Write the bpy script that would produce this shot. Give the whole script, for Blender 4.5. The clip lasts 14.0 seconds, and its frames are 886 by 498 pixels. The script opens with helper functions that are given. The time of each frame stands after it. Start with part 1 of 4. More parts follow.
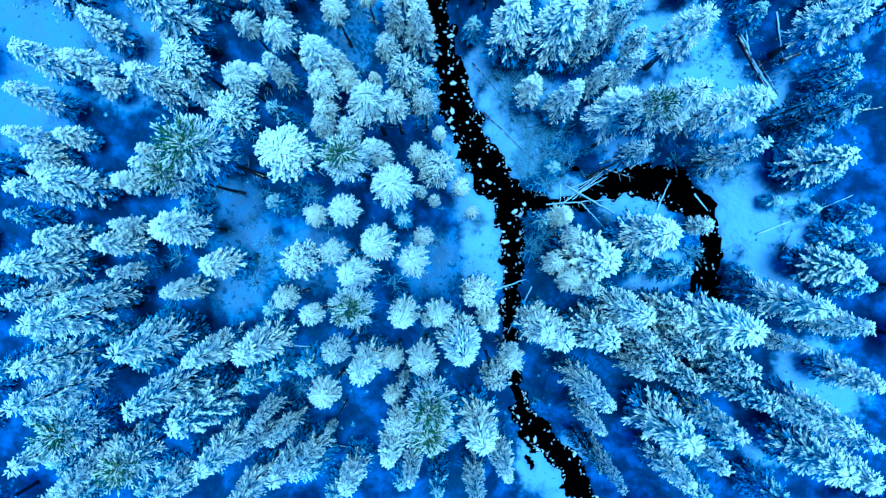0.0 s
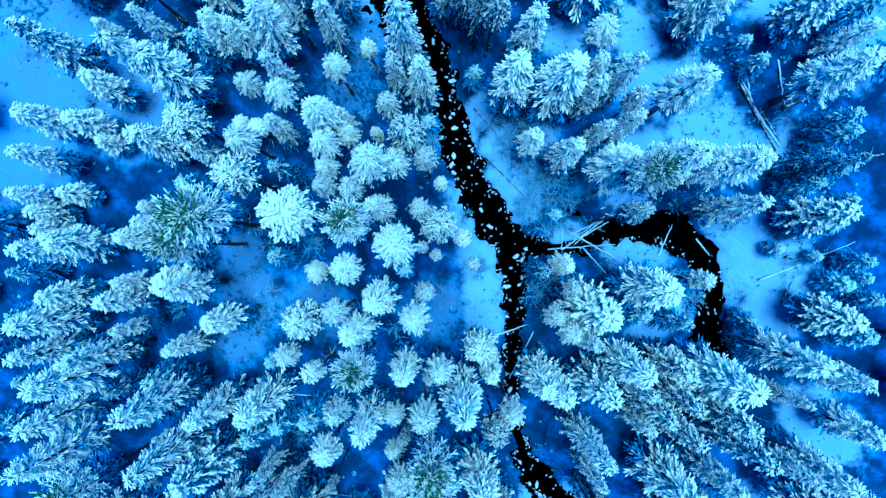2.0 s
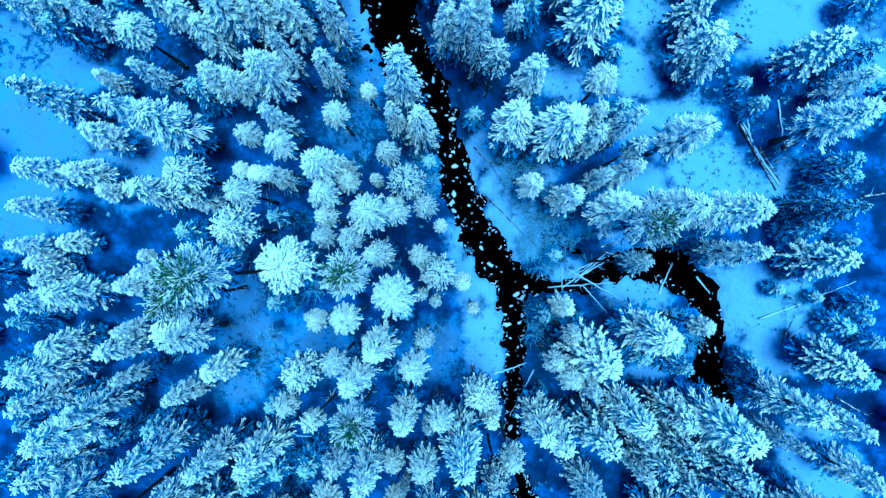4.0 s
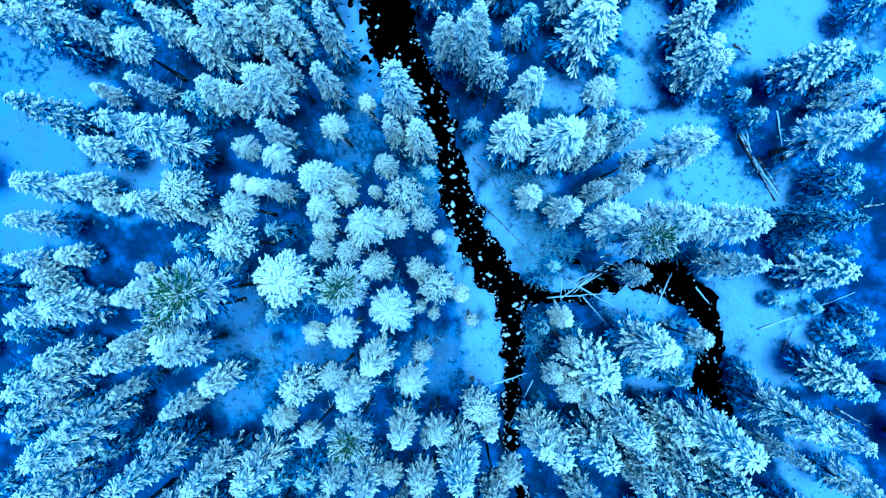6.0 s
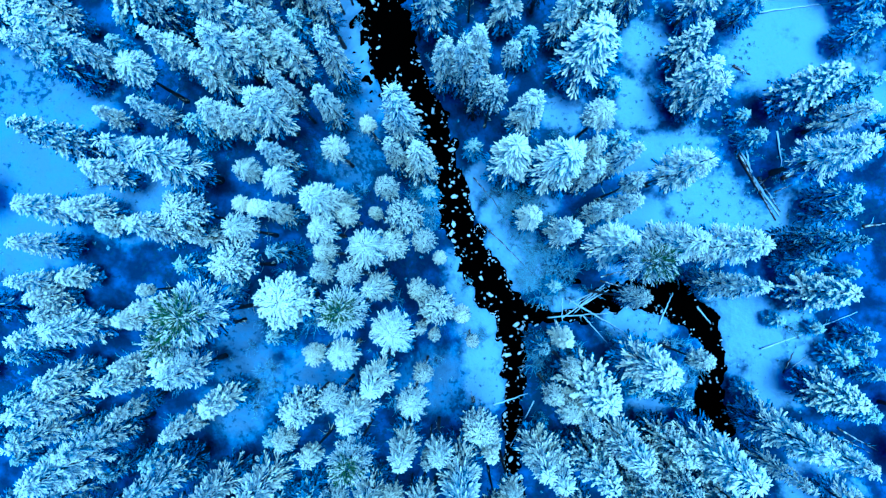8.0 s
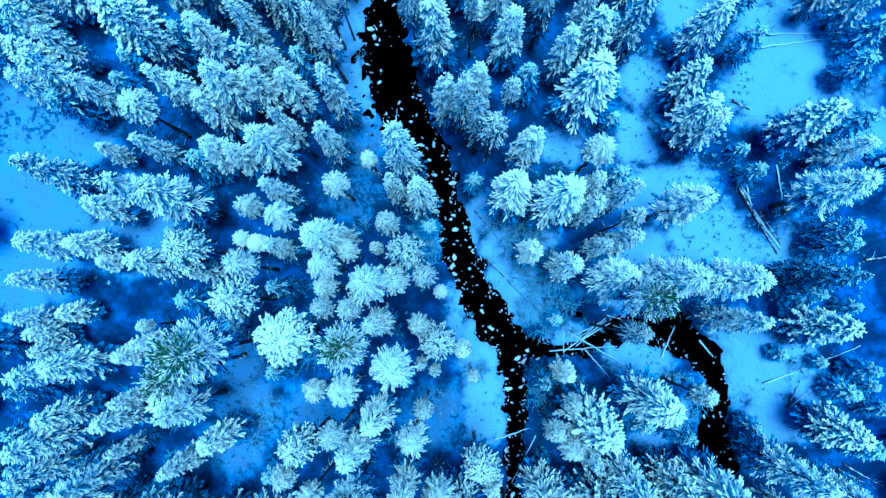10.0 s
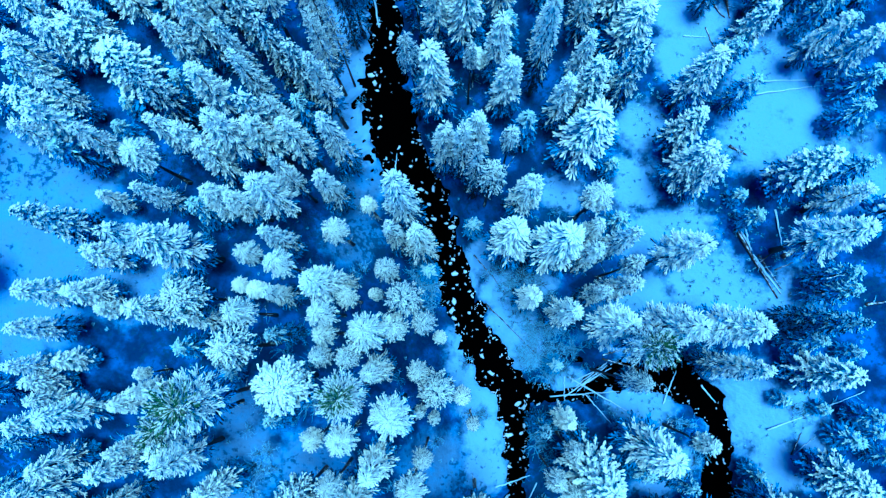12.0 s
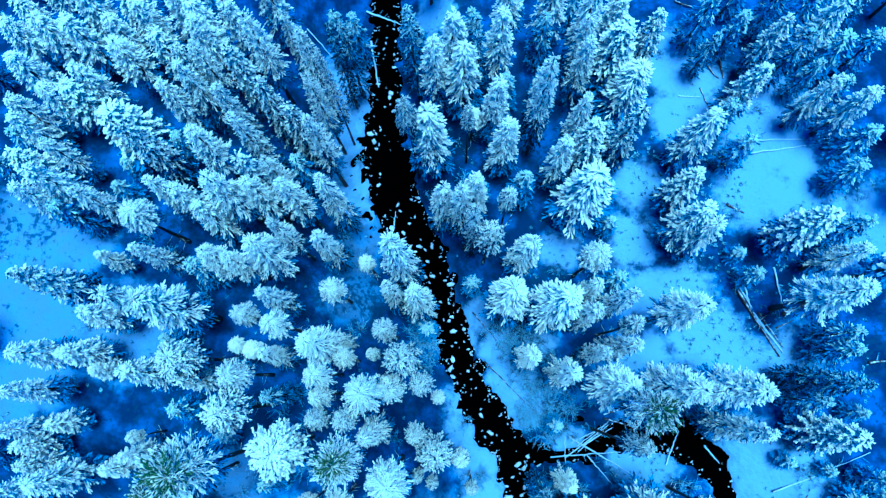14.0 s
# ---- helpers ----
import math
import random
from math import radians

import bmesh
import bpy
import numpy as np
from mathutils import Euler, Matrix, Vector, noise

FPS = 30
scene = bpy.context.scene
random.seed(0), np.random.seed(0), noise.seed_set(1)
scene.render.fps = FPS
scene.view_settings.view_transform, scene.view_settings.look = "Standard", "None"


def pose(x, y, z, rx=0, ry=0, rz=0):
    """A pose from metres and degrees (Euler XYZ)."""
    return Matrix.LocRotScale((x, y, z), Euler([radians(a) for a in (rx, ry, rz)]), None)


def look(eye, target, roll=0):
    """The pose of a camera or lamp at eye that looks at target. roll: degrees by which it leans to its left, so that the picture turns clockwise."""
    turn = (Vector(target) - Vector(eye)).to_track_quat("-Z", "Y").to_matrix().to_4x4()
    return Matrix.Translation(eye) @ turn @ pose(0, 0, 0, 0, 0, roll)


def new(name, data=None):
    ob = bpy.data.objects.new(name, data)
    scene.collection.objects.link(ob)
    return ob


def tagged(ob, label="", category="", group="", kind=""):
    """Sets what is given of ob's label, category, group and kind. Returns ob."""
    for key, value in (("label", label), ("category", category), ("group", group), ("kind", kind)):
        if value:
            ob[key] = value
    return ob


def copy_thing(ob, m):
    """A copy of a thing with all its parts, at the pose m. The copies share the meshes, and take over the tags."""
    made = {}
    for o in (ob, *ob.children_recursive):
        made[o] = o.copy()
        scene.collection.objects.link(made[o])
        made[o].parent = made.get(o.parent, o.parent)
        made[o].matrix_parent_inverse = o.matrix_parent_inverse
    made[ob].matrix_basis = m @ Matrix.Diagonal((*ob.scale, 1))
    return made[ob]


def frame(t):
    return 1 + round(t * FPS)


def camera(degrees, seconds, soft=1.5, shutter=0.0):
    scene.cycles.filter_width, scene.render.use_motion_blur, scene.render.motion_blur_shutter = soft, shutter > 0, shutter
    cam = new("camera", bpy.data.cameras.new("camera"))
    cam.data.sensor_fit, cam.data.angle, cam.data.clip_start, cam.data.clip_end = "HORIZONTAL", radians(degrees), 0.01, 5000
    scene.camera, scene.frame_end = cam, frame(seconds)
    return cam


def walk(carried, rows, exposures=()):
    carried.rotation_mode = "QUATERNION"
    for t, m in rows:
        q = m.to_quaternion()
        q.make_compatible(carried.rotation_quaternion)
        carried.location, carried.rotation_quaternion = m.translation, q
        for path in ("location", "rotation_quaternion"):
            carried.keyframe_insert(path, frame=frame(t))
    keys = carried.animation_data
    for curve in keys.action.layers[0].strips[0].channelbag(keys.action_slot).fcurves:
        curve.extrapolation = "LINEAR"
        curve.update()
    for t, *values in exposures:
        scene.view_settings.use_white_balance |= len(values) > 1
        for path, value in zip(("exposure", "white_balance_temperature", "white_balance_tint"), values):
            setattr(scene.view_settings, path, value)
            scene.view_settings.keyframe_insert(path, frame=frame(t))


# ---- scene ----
cam = camera(63.1, 14.0, soft=1.35)
METRES, EYE, TILT, LEAN, TURN = 10.5, 63.5, -90.4, 0.0, 0.0
STOPS, KELVIN, TINT = 1.97, 2960, -4
ROWS = [
    (0.0, -0.006, 0.0, 0.0, 0.0, 0.0, -0.0),
    (0.5, -0.007, 0.0023, 0.0491, 0.02, 0.02, -0.0),
    (1.0, -0.0055, 0.0037, 0.1243, 0.06, 0.09, 0.01),
    (1.5, -0.0046, 0.0041, 0.2245, 0.09, 0.16, 0.01),
    (2.0, -0.0037, 0.0028, 0.3443, 0.14, 0.3, 0.01),
    (2.5, 0.0038, 0.0, 0.4578, 0.24, 0.45, 0.01),
    (3.0, 0.0083, -0.0029, 0.5405, 0.29, 0.49, 0.02),
    (5.5, 0.0388, -0.0047, 0.6992, 0.49, 0.61, 0.06),
    (6.0, 0.0437, -0.0045, 0.7099, 0.52, 0.68, 0.08),
    (6.5, 0.0486, -0.0045, 0.7228, 0.55, 0.73, 0.09),
    (7.0, 0.051, -0.0055, 0.7337, 0.6, 0.98, 0.11),
    (7.5, 0.0533, -0.0056, 0.7474, 0.65, 1.32, 0.11),
    (8.0, 0.0551, -0.0066, 0.762, 0.69, 1.75, 0.11),
    (10.5, 0.0681, -0.0059, 0.8449, 0.88, 4.29, 0.13),
    (11.0, 0.0708, -0.0056, 0.8646, 0.9, 4.85, 0.14),
    (11.5, 0.0734, -0.0058, 0.8842, 0.92, 5.61, 0.14),
    (12.0, 0.0771, -0.0076, 0.9057, 0.93, 6.52, 0.14),
    (12.5, 0.082, -0.0087, 0.9261, 0.95, 7.45, 0.15),
    (13.0, 0.0857, -0.0096, 0.9476, 0.96, 8.36, 0.15),
    (13.5, 0.0895, -0.0098, 0.969, 0.97, 9.31, 0.16),
    (14.0, 0.0941, -0.0097, 0.9898, 0.98, 10.27, 0.17)]
walk(cam, [(t, pose(0, 0, EYE, TILT, LEAN, TURN) @ pose(METRES * x, METRES * y, METRES * z, 90 + pitch, roll, yaw)) for t, x, y, z, yaw, pitch, roll in ROWS],
     exposures=[(0.0, STOPS, KELVIN, TINT), (14.0, STOPS, KELVIN, TINT)])

# ---- sky and sun: thick blue evening light from an even sky ----
world = bpy.data.worlds.new("winter_sky")
scene.world = world
world.use_nodes = True
tree = world.node_tree
sky = tree.nodes.new("ShaderNodeTexSky")
sky.sky_type, sky.sun_disc, sky.sun_elevation, sky.sun_rotation = "NISHITA", False, radians(5), radians(50)
sky.air_density, sky.dust_density, sky.ozone_density = 1.6, 0.0, 10.0
tree.nodes["Background"].inputs["Strength"].default_value = 0.138
tree.links.new(sky.outputs["Color"], tree.nodes["Background"].inputs["Color"])
sun = new("sun", bpy.data.lights.new("sun", "SUN"))
sun.data.energy, sun.data.angle, sun.data.color = 1.95, radians(24), (1.0, 0.85, 0.56)
sun.matrix_world = look((0.8, 0.3, 18), (0, 0, 0))


# ---- materials ----
def material(name):
    m = bpy.data.materials.new(name)
    m.use_nodes = True
    return m, m.node_tree.nodes, m.node_tree.links, m.node_tree.nodes["Principled BSDF"]


def noise_node(nodes, links, scale, detail=3.0, rough=0.55, coords="Object", stretch=None):
    at = nodes.new("ShaderNodeTexCoord")
    n = nodes.new("ShaderNodeTexNoise")
    n.inputs["Scale"].default_value, n.inputs["Detail"].default_value, n.inputs["Roughness"].default_value = scale, detail, rough
    if stretch:
        mp = nodes.new("ShaderNodeMapping")
        mp.inputs["Scale"].default_value = stretch
        links.new(at.outputs[coords], mp.inputs["Vector"])
        links.new(mp.outputs["Vector"], n.inputs["Vector"])
    else:
        links.new(at.outputs[coords], n.inputs["Vector"])
    return n.outputs["Fac"]


def spread(nodes, links, value, a, b, low=0.0, high=1.0):
    r = nodes.new("ShaderNodeMapRange")
    r.interpolation_type = "SMOOTHSTEP"
    for key, v in (("From Min", a), ("From Max", b), ("To Min", low), ("To Max", high)):
        r.inputs[key].default_value = v
    links.new(value, r.inputs["Value"])
    return r.outputs["Result"]


def maths(nodes, links, how, a, b):
    n = nodes.new("ShaderNodeMath")
    n.operation = how
    for i, v in enumerate((a, b)):
        if isinstance(v, (int, float)):
            n.inputs[i].default_value = v
        else:
            links.new(v, n.inputs[i])
    return n.outputs[0]


def blend(nodes, links, fac, a, b):
    n = nodes.new("ShaderNodeMix")
    n.data_type = "RGBA"
    links.new(fac, n.inputs[0])
    for i, v in ((6, a), (7, b)):
        if isinstance(v, tuple):
            n.inputs[i].default_value = (*v, 1)
        else:
            links.new(v, n.inputs[i])
    return n.outputs[2]


def bumped(nodes, links, bsdf, height, strength, distance):
    b = nodes.new("ShaderNodeBump")
    b.inputs["Strength"].default_value, b.inputs["Distance"].default_value = strength, distance
    links.new(height, b.inputs["Height"])
    links.new(b.outputs["Normal"], bsdf.inputs["Normal"])


SNOW = (0.685, 0.71, 0.505)


def snowy(name, under, cover, patch=0.35, scale=3.0, snow=SNOW, uneven=0.0):
    """What lies under fresh snow: the snow keeps to what faces up. cover: how far down the sides it reaches."""
    m, nodes, links, bsdf = material(name)
    geo = nodes.new("ShaderNodeNewGeometry")
    sep = nodes.new("ShaderNodeSeparateXYZ")
    links.new(geo.outputs["Normal"], sep.inputs[0])
    n = noise_node(nodes, links, scale, 3.0)
    up = maths(nodes, links, "ADD", sep.outputs["Z"], maths(nodes, links, "MULTIPLY", maths(nodes, links, "SUBTRACT", n, 0.5), patch * 4))
    if uneven:
        own = maths(nodes, links, "MULTIPLY", maths(nodes, links, "SUBTRACT", geo.outputs["Random Per Island"], 0.5), uneven)
        up = maths(nodes, links, "ADD", up, own)
    fac = spread(nodes, links, up, -cover - (0.03 if uneven else 0.2), -cover + (0.07 if uneven else 0.3))
    fine = noise_node(nodes, links, 14.0, 2.0)
    info = nodes.new("ShaderNodeObjectInfo")
    dark = tuple(c * 0.55 for c in under)
    base = blend(nodes, links, fine, dark, tuple(c * 1.4 for c in under))
    tint = blend(nodes, links, info.outputs["Random"], tuple(c * 0.92 for c in snow), snow)
    links.new(blend(nodes, links, fac, base, tint), bsdf.inputs["Base Color"])
    bsdf.inputs["Roughness"].default_value = 0.75
    bsdf.inputs["Specular IOR Level"].default_value = 0.2
    bumped(nodes, links, bsdf, fine, 0.5, 0.08)
    return m


# the blue put under the snow here is the shade between sprays
BOUGH = snowy("snowy_spruce_bough", (0.006, 0.034, 0.09), -0.24, 0.14, 9.0, SNOW, 0.8)
BOUGH_LADEN = snowy("snow_laden_bough", (0.006, 0.034, 0.09), -0.28, 0.14, 9.0, SNOW, 0.7)
# low boughs: less snow, its dark blue painted as the shade inside the crown
BOUGH_SHADED = snowy("shaded_frosted_bough", (0.003, 0.007, 0.015), -0.55, 0.2, 5.0, (0.11, 0.21, 0.38), 0.5)
# less snow, and in a duller tone than on the other boughs
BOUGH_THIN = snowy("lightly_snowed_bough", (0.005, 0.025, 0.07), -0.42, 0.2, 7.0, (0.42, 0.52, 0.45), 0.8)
NEEDLES = snowy("green_pine_needles", (0.05, 0.09, 0.02), -0.84, 0.4, 5.0)
BARK = snowy("dark_bark", (0.05, 0.04, 0.035), -0.6, 0.35, 4.0)
LOG = snowy("snowed_log", (0.025, 0.022, 0.02), -1.0, 0.35, 2.5, (0.6, 0.66, 0.7))
PALE_LOG = snowy("frosted_grey_deadwood", (0.10, 0.11, 0.12), -0.3, 0.3, 2.5, (0.42, 0.5, 0.56))
TWIG = snowy("frosted_twig", (0.02, 0.03, 0.04), 0.0, 0.4, 3.0, (0.30, 0.43, 0.55))
HEATHER = snowy("brown_heather", (0.02, 0.038, 0.06), -0.9, 0.3, 4.0, (0.3, 0.42, 0.52))
STONE = snowy("snow_capped_stone", (0.06, 0.06, 0.06), -0.2, 0.2, 3.0, (0.46, 0.5, 0.52), 0.5)


# open glades of cleaner snow, the light put into its colour: x, y, radius
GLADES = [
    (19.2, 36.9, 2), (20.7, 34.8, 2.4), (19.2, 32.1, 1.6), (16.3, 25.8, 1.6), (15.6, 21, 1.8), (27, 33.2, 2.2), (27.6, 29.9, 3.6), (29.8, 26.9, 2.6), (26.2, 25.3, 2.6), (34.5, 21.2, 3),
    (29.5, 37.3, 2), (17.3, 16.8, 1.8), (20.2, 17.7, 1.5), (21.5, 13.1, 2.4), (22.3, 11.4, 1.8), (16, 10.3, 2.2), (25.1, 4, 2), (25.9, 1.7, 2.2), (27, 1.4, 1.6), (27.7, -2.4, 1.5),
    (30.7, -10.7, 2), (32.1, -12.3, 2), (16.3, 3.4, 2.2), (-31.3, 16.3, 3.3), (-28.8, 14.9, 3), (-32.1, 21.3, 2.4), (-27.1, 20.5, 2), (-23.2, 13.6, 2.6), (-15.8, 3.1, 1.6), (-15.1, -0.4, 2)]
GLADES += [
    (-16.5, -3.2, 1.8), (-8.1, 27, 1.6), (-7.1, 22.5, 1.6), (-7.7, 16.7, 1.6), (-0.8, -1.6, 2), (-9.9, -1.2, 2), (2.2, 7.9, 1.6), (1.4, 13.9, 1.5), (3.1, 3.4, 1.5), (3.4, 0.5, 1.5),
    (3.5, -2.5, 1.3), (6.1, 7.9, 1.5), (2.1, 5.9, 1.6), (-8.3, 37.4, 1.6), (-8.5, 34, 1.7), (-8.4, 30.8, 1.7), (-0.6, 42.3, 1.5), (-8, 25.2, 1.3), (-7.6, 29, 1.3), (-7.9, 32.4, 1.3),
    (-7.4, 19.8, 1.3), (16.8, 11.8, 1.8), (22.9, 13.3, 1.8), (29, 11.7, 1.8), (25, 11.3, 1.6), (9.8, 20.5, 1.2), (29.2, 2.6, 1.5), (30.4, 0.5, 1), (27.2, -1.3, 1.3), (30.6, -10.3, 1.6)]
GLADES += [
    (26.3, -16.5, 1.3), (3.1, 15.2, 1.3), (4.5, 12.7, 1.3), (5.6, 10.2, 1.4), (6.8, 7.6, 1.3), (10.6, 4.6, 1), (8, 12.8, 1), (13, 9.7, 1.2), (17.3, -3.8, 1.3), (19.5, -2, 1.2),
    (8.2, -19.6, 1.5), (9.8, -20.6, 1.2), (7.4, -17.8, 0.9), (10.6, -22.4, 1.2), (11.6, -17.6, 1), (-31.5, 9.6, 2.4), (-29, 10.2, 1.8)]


def ground_material():
    m, nodes, links, bsdf = material("forest_floor_snow")
    big, mid, small = (noise_node(nodes, links, s, d) for s, d in ((0.16, 3.0), (0.55, 4.0), (2.6, 5.0)))
    at = nodes.new("ShaderNodeTexCoord")
    open_snow = None
    for x, y, r in GLADES:  # those of the west are mixed in more weakly
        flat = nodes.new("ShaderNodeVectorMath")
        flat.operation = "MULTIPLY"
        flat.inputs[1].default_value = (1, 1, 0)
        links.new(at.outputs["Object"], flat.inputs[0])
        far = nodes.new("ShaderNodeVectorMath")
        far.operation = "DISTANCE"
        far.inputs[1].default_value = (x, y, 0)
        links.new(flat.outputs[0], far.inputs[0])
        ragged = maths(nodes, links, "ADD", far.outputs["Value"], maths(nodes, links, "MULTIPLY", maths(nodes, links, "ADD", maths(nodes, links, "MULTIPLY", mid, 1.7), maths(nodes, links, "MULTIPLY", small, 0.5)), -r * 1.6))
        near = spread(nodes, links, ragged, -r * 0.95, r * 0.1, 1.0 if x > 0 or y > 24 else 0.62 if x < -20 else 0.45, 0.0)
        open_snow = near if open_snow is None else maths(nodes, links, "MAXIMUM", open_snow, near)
    # the shade among the trees is painted into this dark blue
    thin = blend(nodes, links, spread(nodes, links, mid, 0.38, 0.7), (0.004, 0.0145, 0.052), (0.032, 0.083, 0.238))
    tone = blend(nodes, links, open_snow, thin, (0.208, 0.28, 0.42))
    # low plants that the thin snow lets through, in drifts of small spots
    speck = noise_node(nodes, links, 2.3, 4.0, 0.62)
    spots = maths(nodes, links, "ADD", maths(nodes, links, "MULTIPLY", big, 0.55), maths(nodes, links, "MULTIPLY", speck, 0.8))
    spots = maths(nodes, links, "SUBTRACT", spots, maths(nodes, links, "MULTIPLY", open_snow, 0.09))
    tufts = spread(nodes, links, spots, 0.69, 0.79, 0.0, 0.8)
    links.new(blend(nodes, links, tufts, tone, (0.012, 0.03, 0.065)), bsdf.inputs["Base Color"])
    bsdf.inputs["Roughness"].default_value = 0.8
    bsdf.inputs["Specular IOR Level"].default_value = 0.15
    bumped(nodes, links, bsdf, maths(nodes, links, "ADD", small, mid), 0.6, 0.25)
    return m


def water_material():
    m, nodes, links, bsdf = material("black_brook_water")
    bsdf.inputs["Base Color"].default_value = (0.0001, 0.00012, 0.00014, 1)
    bsdf.inputs["Roughness"].default_value = 0.06
    bsdf.inputs["Specular IOR Level"].default_value = 0.0
    bsdf.inputs["IOR"].default_value = 1.02
    ripple = noise_node(nodes, links, 1.8, 3.0, stretch=(1.0, 0.5, 1.0))
    bumped(nodes, links, bsdf, ripple, 0.15, 0.05)
    return m


GROUND, WATER = ground_material(), water_material()


# ---- the lie of the land: two brooks in a shallow wooded valley, water level at 0 ----
# x, y, half width of the channel
BROOK = [(-7.0, 95.0, 1.4), (-6.0, 60.0, 1.3), (-5.2, 45.6, 1.25), (-5.5, 41.3, 1.3), (-5.4, 37.0, 1.5), (-5.3, 34.3, 1.7), (-5.3, 30.3, 2.0),
         (-4.3, 25.6, 2.2), (-2.7, 23.0, 2.1), (-0.7, 19.8, 1.5), (-0.1, 16.7, 1.4), (0.8, 13.8, 1.45), (1.7, 11.0, 1.5), (2.8, 8.2, 1.5), (4.2, 5.9, 1.65),
         (5.8, 4.0, 1.5), (5.9, 1.6, 1.15), (6.1, -1.9, 0.85), (5.9, -6.4, 0.85), (5.9, -10.0, 0.65), (6.4, -12.8, 0.65), (6.9, -14.8, 0.8), (8.2, -16.4, 1.2), (9.4, -17.9, 1.1),
         (11.1, -19.5, 1.15), (11.9, -21.0, 1.1), (13.2, -24.0, 1.2), (16.0, -32.0, 1.4), (20.0, -48.0, 1.4)]
SIDE_BROOK = [(6.5, 3.8, 1.0), (10.7, 3.4, 0.75), (13.7, 4.9, 1.0), (16.2, 5.5, 1.2), (18.8, 5.5, 1.5), (20.4, 4.9, 1.5), (22.4, 2.9, 1.3),
              (23.4, 0.8, 0.9), (23.3, -1.5, 1.0), (22.9, -4.2, 1.5), (24.4, -6.2, 0.85)]


def step(a, b, v):
    u = np.clip((v - a) / (b - a), 0.0, 1.0)
    return u * u * (3 - 2 * u)


def lattice(x, y, seed):
    """Smooth value noise, 0 to 1, one cell a metre."""
    xi, yi = np.floor(x), np.floor(y)
    fx, fy = x - xi, y - yi
    fx, fy = fx * fx * (3 - 2 * fx), fy * fy * (3 - 2 * fy)

    def corner(i, j):
        v = np.sin(i * 127.1 + j * 311.7 + seed * 74.7) * 43758.5453
        return v - np.floor(v)
    a = corner(xi, yi) * (1 - fx) + corner(xi + 1, yi) * fx
    b = corner(xi, yi + 1) * (1 - fx) + corner(xi + 1, yi + 1) * fx
    return a * (1 - fy) + b * fy


def off_water(x, y, line):
    """Distance from the water's edge of one brook, negative in the water; and the distance from its middle."""
    edge, middle = np.full_like(x, 1e9), np.full_like(x, 1e9)
    for (x0, y0, w0), (x1, y1, w1) in zip(line, line[1:]):
        dx, dy = x1 - x0, y1 - y0
        s = np.clip(((x - x0) * dx + (y - y0) * dy) / (dx * dx + dy * dy), 0, 1)
        d = np.hypot(x - x0 - s * dx, y - y0 - s * dy)
        edge, middle = np.minimum(edge, d - (w0 + s * (w1 - w0))), np.minimum(middle, d)
    return edge, middle


POOLS = [(11.5, 6.6, 0.42), (10.9, 6.9, 0.2)]


def land(x, y):
    """Height of the ground, for arrays."""
    x, y = np.asarray(x, float), np.asarray(y, float)
    e1, m1 = off_water(x, y, BROOK)
    e2, m2 = off_water(x, y, SIDE_BROOK)
    rag = 1.0 * (lattice(x * 0.8, y * 0.8, 1) - 0.5) + 1.1 * (lattice(x * 2.0, y * 2.0, 2) - 0.5)
    d = np.minimum(e1, e2) + rag * 0.75
    # small open pools in the ice beside the brook
    for px, py, pr in POOLS:
        d = np.minimum(d, np.hypot(x - px, (y - py) * 1.2) - pr + rag * 0.25)
    mid = np.interp(y, [p[1] for p in BROOK[::-1]], [p[0] for p in BROOK[::-1]])
    # the shelf of ice along the west bank is eaten through
    shelf = (step(15, 18, y) * (1 - step(33, 36, y)) + step(15.5, 17, -y) * step(-23, -21, y)) * (x < mid)
    d = d - shelf * 1.8 * step(0.66, 0.8, lattice(x * 2.3, y * 2.3, 8)) * (1 - step(1.1, 2.0, d))
    # the hillside rises to the west, highest beside the far glade
    west = step(2.0, 13.0, m1) * (4.8 + 2.2 * step(-8, 3, y)) + 3.4 * step(15, 26, -x) * step(-2, 10, y) + 0.05 * np.clip(m1 - 15, 0, 30)
    east = step(0.9, 7.0, np.minimum(m1, m2)) * (1.6 + 3.0 * step(10, 26, y) + 2.2 * step(8, 16, -y)) + 0.04 * np.clip(m1 - 15, 0, 30)
    h = np.where(x < mid, west, east) * step(0.0, 1.2, d)
    bank = np.where(d < 0, -0.7 * step(0, 0.5, -d), 0.28 * step(0, 0.35, d) + 0.15 * step(0.3, 2.0, d))
    rough = 0.5 * (lattice(x * 0.28, y * 0.28, 3) - 0.5) + 0.22 * (lattice(x * 0.9, y * 0.9, 4) - 0.5) + 0.1 * (lattice(x * 2.6, y * 2.6, 5) - 0.5)
    return h + bank + rough * step(0.2, 2.5, d)


def ground_at(x, y):
    return float(land(np.array([x]), np.array([y]))[0])

# ---- ground and water ----
def mesh_from(name, verts, faces, mats, slots=None, smooth=True):
    me = bpy.data.meshes.new(name)
    me.from_pydata(verts.tolist() if hasattr(verts, "tolist") else verts, [], faces.tolist() if hasattr(faces, "tolist") else faces)
    for m in mats:
        me.materials.append(m)
    if smooth:
        me.polygons.foreach_set("use_smooth", np.ones(len(me.polygons), bool))
    if slots is not None:
        me.polygons.foreach_set("material_index", np.asarray(slots, np.int32))
    me.update()
    return me


def sheet(name, xs, ys, height, mat):
    gx, gy = np.meshgrid(xs, ys)
    gz = height(gx, gy)
    n, k = len(xs), len(ys)
    idx = np.arange(n * k).reshape(k, n)
    faces = np.stack([idx[:-1, :-1], idx[:-1, 1:], idx[1:, 1:], idx[1:, :-1]], -1).reshape(-1, 4)
    return new(name, mesh_from(name, np.stack([gx, gy, gz], -1).reshape(-1, 3), faces, [mat]))


